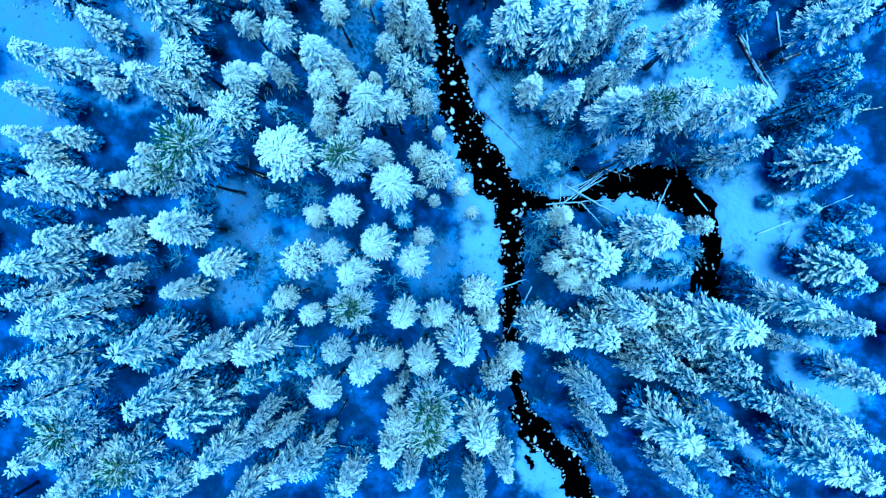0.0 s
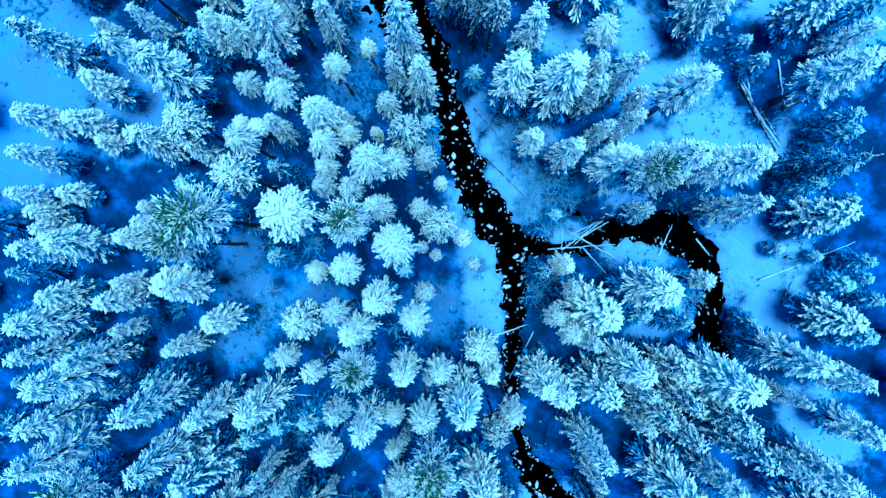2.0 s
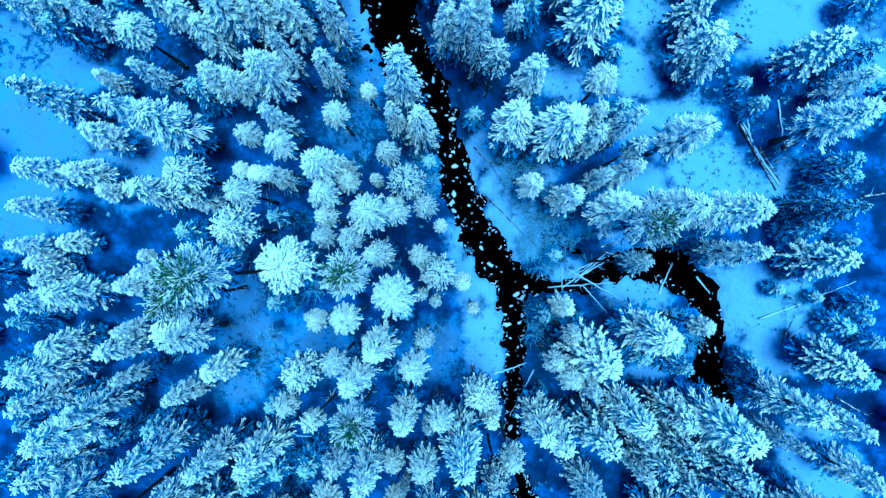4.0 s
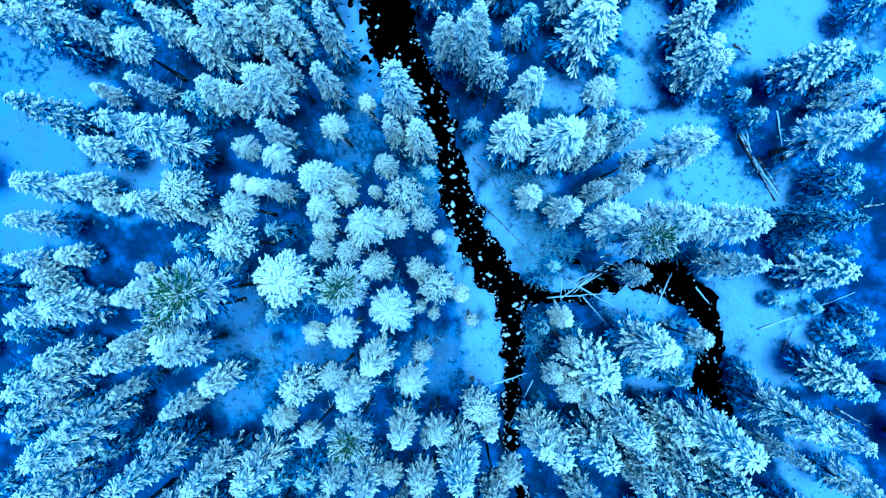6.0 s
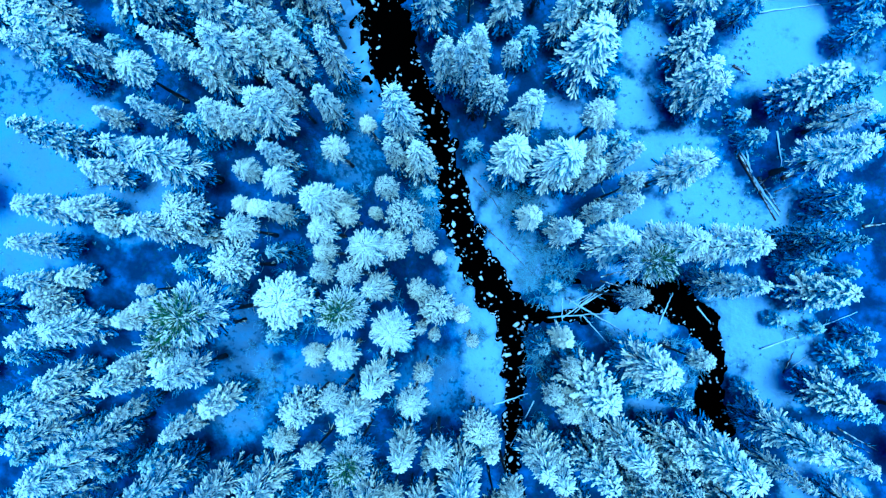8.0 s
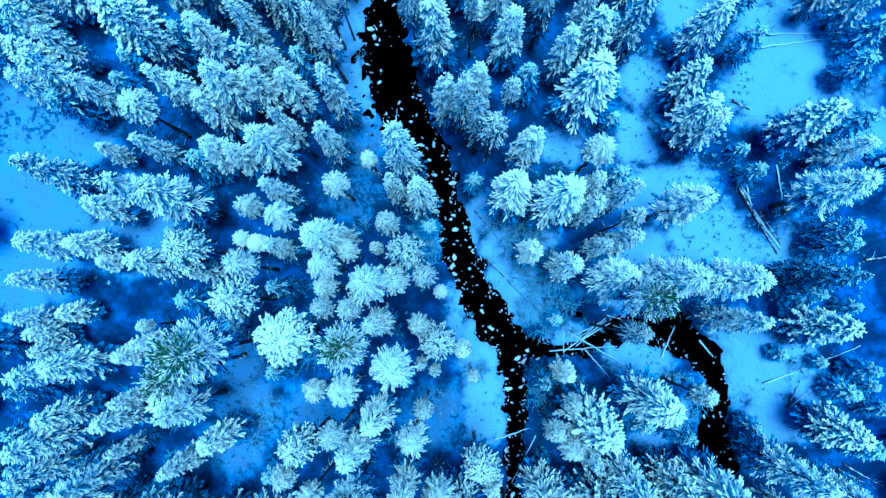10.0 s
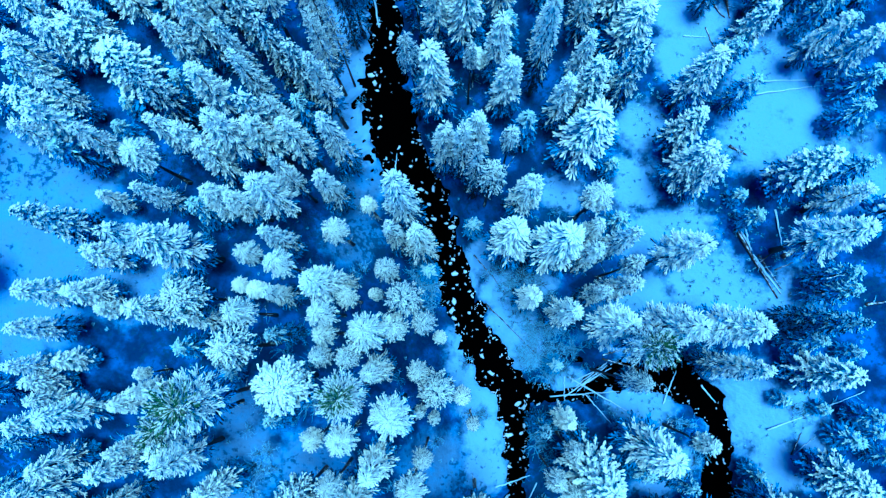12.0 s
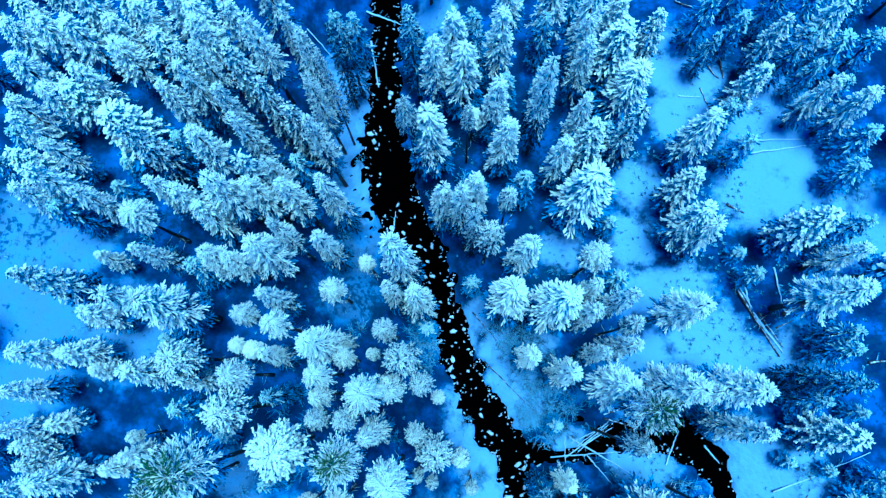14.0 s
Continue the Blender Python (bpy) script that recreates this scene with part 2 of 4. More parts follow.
def lines(a, b, fine_a, fine_b, fine, coarse):
    inner = np.arange(fine_a, fine_b, fine)
    left, right = np.arange(a, fine_a, coarse), np.arange(fine_b, b, coarse)
    far = np.geomspace(1.5, 1900, 14)
    return np.concatenate([(a - far)[::-1], left, inner, right, b + far])


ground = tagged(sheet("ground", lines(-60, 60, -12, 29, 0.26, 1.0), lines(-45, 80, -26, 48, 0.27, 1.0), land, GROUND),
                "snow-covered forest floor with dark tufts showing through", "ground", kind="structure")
water = tagged(sheet("water", np.arange(-12, 34, 1.0), np.arange(-60, 96, 1.0), lambda x, y: x * 0, WATER),
               "open black brook water between snowy banks", "water", kind="structure")


# ---- trees ----
def fingers(origins, ways, lengths, widths, flat, rng):
    """Snow-covered sprays: ridged pads with blunt ends. Returns vertices, faces and each face's spray."""
    n = len(origins)
    ways = ways / np.linalg.norm(ways, axis=1, keepdims=True)
    side = np.cross(ways, np.array([0, 0, 1.0]) + rng.normal(0, 0.28, (n, 3)))
    side /= np.linalg.norm(side, axis=1, keepdims=True)
    top = np.cross(side, ways)
    belly = origins + ways * (lengths * rng.uniform(0.62, 0.86, n))[:, None]
    w, h = widths[:, None], (widths * np.where(flat, 0.55, 0.95) * rng.uniform(0.8, 1.2, n))[:, None]
    tip = origins + ways * lengths[:, None] - top * h * 0.2
    v = np.stack([origins, belly + side * w - top * h * 0.5, belly + top * h, belly - side * w - top * h * 0.5, tip], 1)
    f = np.array([[0, 2, 1], [0, 3, 2], [4, 1, 2], [4, 2, 3]])[None] + 5 * np.arange(n)[:, None, None]
    return v.reshape(-1, 3), f.reshape(-1, 3), np.repeat(np.arange(n), 4)


def crown_mesh(seed, height, radius, start, gap, per, profile, lift, droop, twig, width, mats, green=0.0, step_len=0.36, shaded=0.3, tousle=0.2, clumps=False, inner=0.4):
    """A conifer's crown: rings of boughs, each a spine of snowy sprays with side sprays; the innermost stretch, which hardly shows, is left bare."""
    rng = np.random.default_rng(seed)
    org, way, lng, wid, slot, flat = [], [], [], [], [], []
    z, turn = height * start, rng.uniform(0, 6.3)
    lop, heading = rng.uniform(0.04, 0.14), rng.uniform(0, 6.3)
    while z < height - 0.15:
        u = (z / height - start) / (1 - start)
        reach = radius * profile(u) * rng.uniform(0.93, 1.05)
        count = max(5, int(round(per * (0.45 + 0.55 * profile(u)))))
        for k in range(count):
            a = turn + 6.283 * k / count + rng.normal(0, 0.14)
            if rng.random() < 0.05:
                continue
            L = max(0.28, reach * rng.uniform(0.72, 1.08) * (1 + lop * math.cos(a - heading)))
            e = lift(u) + rng.normal(0, 0.1)
            low = 1 if u < shaded * rng.uniform(0.5, 1.4) else 0  # the lowest boughs catch less snow, and their shade is in the colour
            dz, out = rng.uniform(-0.25, 0.25), np.array([math.cos(a), math.sin(a), 0])
            bend, roll = rng.normal(0, 0.12), rng.normal(0, 0.2)
            near = inner if u < 0.75 else inner * max(0.1, (1 - u) * 3)
            n = max(1, int(round((1 - near) * L / step_len)))
            for i in range(n + 1):
                s = near + (1 - near) * (i + 0.15) / (n + 0.75)
                p = out * (s * L) + np.array([0, 0, z + dz + L * (e * s - droop * s * s)])
                slope = e - 2 * droop * s
                b0 = a + bend * s
                tinted = green and u > 1 - green * rng.uniform(0.6, 1.3) and rng.random() < 0.8
                for sgn in (-1, 1):
                    if rng.random() < 0.08:
                        continue
                    b = b0 + sgn * rng.uniform(0.35, 0.75)
                    org.append(p + rng.normal(0, 0.02, 3)), way.append((math.cos(b), math.sin(b), slope * 0.9 + sgn * roll + rng.uniform(-0.25, 0.05)))
                    lng.append((twig * (1.2 - 0.7 * s) * (0.45 + 0.55 * L / radius) + 0.12) * rng.uniform(0.7, 1.25))
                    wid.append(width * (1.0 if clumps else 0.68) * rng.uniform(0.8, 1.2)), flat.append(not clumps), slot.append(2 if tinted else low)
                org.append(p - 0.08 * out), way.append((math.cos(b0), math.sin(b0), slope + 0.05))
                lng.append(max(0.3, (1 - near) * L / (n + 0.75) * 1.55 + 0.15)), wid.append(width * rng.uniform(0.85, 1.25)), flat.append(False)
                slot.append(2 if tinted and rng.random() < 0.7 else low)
        z += gap * rng.uniform(0.8, 1.2) * (1.25 - 0.5 * min(1, 1.2 * u))
        turn += 0.9 + rng.uniform(-0.3, 0.3)
    org.append(np.array([0, 0, height - 0.6])), way.append((0.02, 0.02, 1.0)), lng.append(0.6), wid.append(0.1), slot.append(0), flat.append(False)
    way = np.array(way) + rng.normal(0, tousle, (len(way), 3))
    v, f, owner = fingers(np.array(org), way, np.array(lng), np.array(wid), np.array(flat), rng)
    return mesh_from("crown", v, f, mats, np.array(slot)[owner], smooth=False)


def tube(points, radii, sides=6):
    """Vertices and faces of a tapered, closed tube along points."""
    v, f = [], []
    pts = [Vector(p) for p in points]
    for i, p in enumerate(pts):
        d = (pts[min(i + 1, len(pts) - 1)] - pts[max(i - 1, 0)]).normalized()
        s = d.cross(Vector((0.31, 0.17, 0.93)) if abs(d.z) < 0.9 else Vector((1, 0.1, 0))).normalized()
        t = d.cross(s)
        for k in range(sides):
            a = 6.28319 * k / sides
            v.append(tuple(p + (s * math.cos(a) + t * math.sin(a)) * radii[i]))
    for i in range(len(pts) - 1):
        for k in range(sides):
            a, b = i * sides + k, i * sides + (k + 1) % sides
            f.append((a, b, b + sides, a + sides))
    f.append(tuple(range(sides))[::-1])
    f.append(tuple((len(pts) - 1) * sides + k for k in range(sides)))
    return v, f


def trunk_mesh(height, r, seed, stubs=7):
    rng = random.Random(seed)
    pts = [(rng.uniform(-0.05, 0.05) * (i > 0), rng.uniform(-0.05, 0.05) * (i > 0), height * 0.97 * i / 5 - 0.4 * (i == 0)) for i in range(6)]
    v, f = tube(pts, [r * (1.25 if i == 0 else 1 - 0.17 * i) for i in range(6)], 7)
    for _ in range(stubs):
        z, a, l = height * rng.uniform(0.06, 0.3), rng.uniform(0, 6.3), rng.uniform(0.4, 1.0)
        v2, f2 = tube([(0, 0, z), (l * math.cos(a), l * math.sin(a), z + rng.uniform(-0.2, 0.15))], [0.035, 0.01], 4)
        f += [tuple(i + len(v) for i in q) for q in f2]
        v += v2
    return mesh_from("trunk", v, f, [BARK])


def slim(u):
    return (0.12 + 0.88 * (1 - u) ** 0.62) * (1 if u > 0.15 else 0.7 + 2 * u)


def plump(u):
    return (0.15 + 0.85 * (1 - u ** 1.6) ** 0.85) * (1 if u > 0.2 else 0.7 + 1.5 * u)


def ball(u):
    return 0.3 + 0.72 * math.sin(math.pi * min(0.97, 0.24 + 0.7 * u ** 1.15)) ** 0.8


def rising(u):
    return -0.22 + 0.42 * u * u


def sweeping(u):
    return 0.02 + 0.45 * u


def reaching(u):
    return 0.05 + 0.9 * u


# every kind: height and radius of the pattern, then its boughs
KINDS = {
    "spruce": dict(height=14.0, radius=1.5, start=0.2, gap=0.62, per=12, profile=slim, lift=rising, droop=0.3, twig=0.5, width=0.06, mats=[BOUGH, BOUGH_SHADED], step_len=0.34, tousle=0.08, inner=0.38, shaded=0.3),
    "laden": dict(height=14.0, radius=1.6, start=0.2, gap=0.6, per=12, profile=plump, lift=rising, droop=0.34, twig=0.32, width=0.08, mats=[BOUGH_LADEN, BOUGH_SHADED], step_len=0.33, tousle=0.15, clumps=True, shaded=0.3),
    "round": dict(height=14.0, radius=1.3, start=0.7, gap=0.33, per=14, profile=ball, lift=rising, droop=0.32, twig=0.3, width=0.046, mats=[BOUGH_LADEN, BOUGH_SHADED], step_len=0.22, tousle=0.13, inner=0.3, shaded=0.28),
    "crowned": dict(height=14.0, radius=1.6, start=0.66, gap=0.36, per=17, profile=ball, lift=rising, droop=0.34, twig=0.24, width=0.076, mats=[BOUGH_LADEN, BOUGH_SHADED], step_len=0.27, tousle=0.34, clumps=True, shaded=0.28),
    "pine": dict(height=15.0, radius=1.8, start=0.66, gap=0.36, per=13, profile=ball, lift=reaching, droop=0.14, twig=0.46, width=0.054, mats=[BOUGH, BOUGH_SHADED, NEEDLES], green=0.26, step_len=0.3, tousle=0.2, shaded=0.28),
    "frosted": dict(height=15.0, radius=1.6, start=0.36, gap=0.56, per=12, profile=slim, lift=sweeping, droop=0.2, twig=0.46, width=0.05, mats=[BOUGH, BOUGH_SHADED], step_len=0.26, tousle=0.07, shaded=0.2),
    "sparse": dict(height=12.0, radius=1.5, start=0.16, gap=0.52, per=9, profile=slim, lift=rising, droop=0.28, twig=0.42, width=0.07, mats=[BOUGH_THIN, BOUGH_SHADED], step_len=0.4, shaded=0.7, tousle=0.12),
    "young": dict(height=10.0, radius=0.7, start=0.7, gap=0.26, per=12, profile=ball, lift=rising, droop=0.25, twig=0.24, width=0.044, mats=[BOUGH_LADEN, BOUGH_SHADED], step_len=0.22, tousle=0.16, inner=0.15, shaded=0.15),
    "outer": dict(height=13.0, radius=1.7, start=0.3, gap=0.7, per=9, profile=slim, lift=rising, droop=0.24, twig=0.5, width=0.12, mats=[BOUGH, BOUGH_SHADED], step_len=0.42, shaded=0.5),
}
LABELS = {
    "spruce": ("spruce_tree", "tall slender spruce tree with snow-covered drooping boughs", "tree", "snowy spruces of the valley"),
    "laden": ("spruce_tree", "spruce tree heavily laden with thick clumps of snow", "tree", "snow-laden spruces of the valley"),
    "round": ("pine_tree", "bare-stemmed pine tree with a small round snowy crown", "tree", "round-crowned pines of the valley"),
    "pine": ("pine_tree", "pine tree with a round snowy crown and green needles on top", "tree", "pines of the valley"),
    "crowned": ("pine_tree", "tall bare-stemmed pine tree with a snow-laden round crown", "tree", "snow-laden pines of the valley"),
    "frosted": ("pine_tree", "tall conifer with long upswept boughs covered in frost", "tree", "frosted conifers of the valley"),
    "sparse": ("spruce_tree", "thin dark spruce tree with only a dusting of snow", "tree", "thin spruces of the valley"),
    "young": ("young_pine", "slender young pine tree with a small round snowy crown", "tree", "young pines of the valley"),
    "outer": ("spruce_tree", "snowy spruce tree of the forest around the brook", "tree", "spruces of the outer forest"),
}
patterns = {}


def pattern(kind, k):
    if (kind, k) not in patterns:
        shape = dict(KINDS[kind])
        name, label, category, *group = LABELS[kind]
        seed = 100 * sorted(KINDS).index(kind) + k
        top = new(name)
        top.empty_display_size = 0.5
        crown = new("crown", crown_mesh(seed, **shape))
        trunk = new("trunk", trunk_mesh(shape["height"], 0.017 * shape["height"] * 0.75 + 0.02, seed))
        for part_ob in (crown, trunk):
            part_ob.parent = top
        patterns[kind, k] = tagged(top, label, category, *group), shape, []
    return patterns[kind, k]


def plant(kind, k, x, y, height, radius, rng):
    top, shape, used = pattern(kind, k)
    z = ground_at(x, y)
    m = Matrix.LocRotScale((x, y, z - 0.15), Euler((rng.gauss(0, 0.005), rng.gauss(0, 0.005), rng.uniform(0, 6.28))),
                           (radius / shape["radius"], radius / shape["radius"], (height + 0.15) / shape["height"]))
    if used:
        ob = copy_thing(top, m @ Matrix.Diagonal((*(1 / s for s in top.scale), 1)))
    else:
        ob = top
        ob.matrix_basis = m
    used.append(ob)
    return ob



# spots of the trees: x, y, height, crown radius
SPRUCE_A = [(5.2, 38.9, 10.4, 1.51), (8.6, 38.7, 11.5, 1.61), (-12.9, 38.6, 14.2, 1.56), (-27.5, 37.5, 6.7, 1.35), (13.2, 37.3, 10.2, 1.61),
    (11.1, 36.8, 12.3, 1.51), (-18.7, 36.7, 9.8, 1.56), (-22.1, 36.6, 8.2, 1.67), (28.8, 36.3, 10.8, 1.51), (-29.4, 36.1, 6.5, 1.35),
    (-24.4, 36.1, 9.1, 1.67), (-14.9, 35.8, 12.1, 1.46), (-10.9, 35.4, 15, 1.04), (-17.1, 35.4, 11.7, 1.67), (-20.6, 35.2, 9.9, 1.35),
    (4.5, 34.8, 12.7, 1.53), (0.9, 34.7, 13.1, 1.63), (10.6, 34.7, 12.2, 1.2), (-22.5, 34.3, 8.6, 1.36), (-27, 34, 8.4, 1.51),
    (-29.4, 34, 7.6, 1.46), (-24.9, 33.7, 8.7, 1.52), (10.4, 32.9, 12.3, 1.2), (-0.4, 32.8, 14.1, 1.54)]
SPRUCE_B = [(1.6, 32.4, 13, 1.81), (14.1, 31.5, 10.9, 2.14), (7.7, 31.3, 12.5, 1.34), (-28.2, 31.1, 8.6, 1.51), (28.2, 30.7, 10.2, 1.22),
    (-17.1, 30.5, 12, 1.28), (-24, 30.4, 8.8, 1.34), (4.1, 29.9, 13, 1.43), (30.6, 29.9, 10.1, 1.46), (-18.5, 29.4, 10.6, 1.29),
    (-26, 29, 8.4, 1.34), (-14.6, 28.9, 14.3, 1.16), (10, 28.9, 12.5, 1.2), (7.1, 28.7, 18.5, 1.16), (-28.1, 28.1, 8.7, 1.25),
    (-0.9, 27.9, 15.3, 2.04), (18.7, 27.5, 12, 1.74), (4.6, 27, 12.5, 1.53), (-27.7, 26.9, 8.7, 1.25), (-13.4, 26.9, 15, 1.15),
    (8.6, 25.8, 12.3, 1.34), (-25.4, 25.1, 8.8, 0.98), (-7.9, 23.2, 16.8, 1.35), (0.1, 23.2, 15, 1.41)]
SPRUCE_C = [(2.3, 23.2, 15.1, 1.45), (10.3, 23.2, 13.5, 2.47), (-18.6, 22.7, 11, 1.19), (-24.7, 22.6, 11.7, 1.44), (1.5, 22.4, 16.8, 1.35),
    (-17.1, 22.2, 11.5, 1.28), (-22.5, 21.7, 10.8, 1.08), (-25.6, 21.6, 11, 1.25), (18.2, 21.5, 11.6, 1.71), (-15.8, 21.3, 10.8, 1.31),
    (2.4, 20.6, 18.6, 0.95), (18.9, 20.4, 11.6, 1.48), (-8.2, 19.6, 14.6, 1.25), (6, 19, 13.7, 1.55), (29.4, 18.8, 10.5, 1.25),
    (-19.3, 18.4, 11, 1), (-22.7, 18.3, 6.7, 0.84), (-2.9, 18.4, 21.2, 1.81), (10.8, 16.4, 12.4, 1.19), (-3.5, 16.3, 15.6, 1.1),
    (5, 16, 13.9, 2.09), (-1.8, 15.9, 15.9, 1.51), (-11.2, 15.5, 12.6, 1.1), (8.3, 15.3, 16, 2.3)]
SPRUCE_D = [(12, 15.3, 16.8, 1.19), (-18.1, 14.8, 17.8, 1.46), (10.3, 14.5, 14.5, 1.23), (-22.5, 14.4, 8.4, 1.27), (-7.3, 12.8, 11.3, 0.88),
    (12.7, 12.2, 14.6, 1.23), (-23.6, 11.8, 8, 1.26), (11, 11.8, 14.2, 0.99), (-25.6, 11.7, 9.6, 1.31), (-11.2, 11.7, 11.2, 1.02),
    (6.6, 11.7, 11.1, 1.3), (-22.9, 10.8, 5.5, 0.94), (-19.1, 10.6, 11.4, 1.49), (9, 10.4, 14.3, 1.39), (-16.2, 10, 10.9, 1.16),
    (-26.1, 9.5, 9.1, 1.1), (18.2, 9.2, 15.2, 1.21), (-25.2, 7.3, 5.7, 1.02), (-27.1, 7, 8.1, 0.99), (20.9, 6.7, 16.7, 1.4),
    (-4.9, 6.4, 13.5, 1.3), (-26.8, 6, 6.9, 1.11), (-20, 5.3, 8.4, 1.03), (-26.4, 4.8, 7.4, 1.02)]
SPRUCE_E = [(-21.8, 4.3, 6.6, 1.07), (-24.3, 4, 10.5, 1.52), (-26.1, 3.5, 10.8, 1.34), (9.5, 2.2, 8.5, 1.15), (-21.7, 1.3, 8.2, 0.95),
    (-19.3, 1.1, 7.2, 1.69), (15.1, 0.8, 15, 2.24), (-26, 0.4, 9.3, 1.31), (-4.8, 0.1, 12, 1.51), (-22.4, -0, 9.7, 1.32),
    (-26.8, -1.3, 11.8, 1.56), (-15.5, -1.4, 9.9, 1.43), (-21.7, -1.8, 9.7, 0.86), (-6, -1.8, 12.7, 1.58), (10.3, -3, 14.2, 1.11),
    (-18.3, -3.2, 10.1, 1.05), (-27.5, -3.5, 11.5, 1.31), (-22.8, -3.5, 14.2, 1.26), (24.7, -4.1, 17.2, 1.88), (13, -4.6, 16.1, 1.84),
    (-2.9, -5.1, 13.1, 1.46), (28.2, -5.5, 14.8, 1.5), (19.4, -5.7, 18, 2.51), (3.5, -5.9, 11.2, 1.27)]
SPRUCE_F = [(7.1, -6.1, 14.9, 1.83), (13.8, -6.3, 14.6, 1.09), (-18.9, -6.5, 16.9, 1.6), (8, -6.6, 16, 1.7), (1.2, -6.8, 20.2, 1.97),
    (-12.5, -6.9, 14.5, 1.67), (25.1, -7.3, 14.1, 1.03), (-15.6, -7.3, 14.1, 1.4), (-25.9, -7.7, 14.1, 1.56), (-5.2, -8.1, 14.7, 1.59),
    (14, -8.9, 13.1, 1.11), (-17.9, -9.5, 17, 1.68), (10.1, -10, 18.1, 1.43), (30.5, -10, 11.2, 1.53), (-12.4, -11.6, 12.7, 0.86),
    (24.4, -11.9, 13.9, 1.23), (26.4, -12, 14.7, 1.65), (19.1, -12.3, 15.1, 1.35), (10.7, -12.6, 13.5, 1), (-11.1, -12.8, 12.7, 0.95),
    (15.9, -12.8, 14.7, 2.21), (27.8, -13.1, 14.1, 1.45), (-12.4, -13.2, 14.1, 0.84), (-25.8, -13.3, 14.9, 1.54)]
SPRUCE_G = [(2.6, -13.6, 15.2, 2.02), (-15, -14, 14.5, 1.58), (-3.7, -14.4, 12, 1.37), (-9.3, -14.5, 14.1, 1.17), (-23.2, -14.6, 14.9, 1.27),
    (18.3, -14.7, 13.3, 1.2), (-10.6, -14.8, 13.9, 1.3), (26.2, -15.1, 13.4, 2.12), (16, -15.8, 13.5, 1.35), (11.6, -15.8, 16.4, 0.85),
    (-2.3, -15.9, 12.5, 0.98), (4.4, -15.9, 14.7, 1.27), (28.4, -15.9, 12.7, 1.91), (-17.9, -16, 14.2, 1.44), (-6.5, -16.2, 11.3, 1.36),
    (-25.3, -16.5, 13.2, 1.36), (-13.4, -16.8, 13.2, 1.38), (2.3, -17.5, 15, 1.15)]
SPRUCE = SPRUCE_A + SPRUCE_B + SPRUCE_C + SPRUCE_D + SPRUCE_E + SPRUCE_F + SPRUCE_G
LADEN_A = [(15.7, 35.5, 11, 1.36), (24.8, 35.2, 10.6, 1.21), (13, 34.2, 12.2, 2.1), (-19.4, 33.2, 10.1, 1.56), (-17.5, 31.7, 11.7, 1.14),
    (-14, 31.5, 14.5, 1.39), (22.9, 31.5, 10.9, 1.46), (-11.8, 29.4, 16.8, 1.34), (-24.5, 29.2, 8.5, 1.6), (-10.3, 28.3, 16.4, 1.38),
    (-21.5, 27.5, 9.8, 2.25), (13.3, 27.3, 14.5, 1.31), (10.7, 26.9, 12.4, 1.63), (-19.1, 25.2, 15, 1.33), (-27.6, 24.5, 8.6, 1.51),
    (-12.7, 24.2, 15.1, 1.49), (18, 24.1, 10.4, 1.47), (26.2, 20.8, 12.2, 1.83), (-24.3, 16.2, 12.7, 1.35), (28, 6.1, 12.4, 1.82),
    (10.8, -1, 15.6, 2.38), (29.3, -1.7, 11.2, 1.85), (16.4, -4.8, 14.2, 1.59), (11, -6.4, 16, 1.86)]
LADEN_B = [(16.5, -7, 15.6, 1.37), (14.8, -7.9, 15.7, 1.37), (19.6, -8.1, 17.1, 1.64), (16.8, -9.4, 15.3, 1.37), (20.1, -9.8, 18.5, 1.6),
    (-16, -10.8, 16.6, 1.88)]
LADEN = LADEN_A + LADEN_B
ROUND_A = [(-2.2, 27.9, 19.1, 0.78), (-19.6, 20.6, 10.9, 1.13), (10.8, 18.4, 12.3, 1.07), (-7.6, 16.3, 10.8, 0.91), (-12.9, 14.3, 10.4, 0.79),
    (-10.8, 13.7, 11.5, 0.98), (-3.9, 13.5, 15, 0.83), (-6.8, 11.5, 9.8, 0.77), (-13, 10.4, 12.2, 0.99), (-8, 10.4, 12.4, 0.99),
    (-1.4, 9.8, 15.6, 0.83), (-3.5, 9.4, 14.1, 1.03), (-4.9, 9.2, 16, 1.31), (-8, 9, 11, 0.81), (-7.8, 7.7, 12.6, 0.71),
    (-6.2, 7.5, 13.5, 0.79), (-1.8, 6.4, 12.9, 0.78), (12.5, 5.8, 19.1, 0.82), (-3.3, 3.9, 15.4, 1.38), (-6.6, 2.2, 10.9, 1.02),
    (-8.7, 2, 8.2, 0.75), (9.3, 0.6, 11.8, 0.72), (-1.4, 0.5, 11.6, 0.68), (-7.1, -0.5, 11.7, 0.85)]
ROUND_B = [(-2.1, -1, 13.2, 1.05), (8, -1.4, 12.3, 0.8), (9.1, -2.5, 12.3, 0.88), (-10.7, -3.6, 10.8, 0.81), (-0.5, -4.8, 13.4, 0.96),
    (-6.8, -6.8, 14.6, 0.88), (-1.5, -7.7, 14.4, 1.05), (-3.6, -7.9, 11, 0.77), (4.7, -8.1, 13.8, 0.95), (-8, -10.1, 11.2, 1.06),
    (-3.6, -10.7, 9.8, 0.7), (-3.1, -11.9, 13.5, 0.89)]
ROUND = ROUND_A + ROUND_B
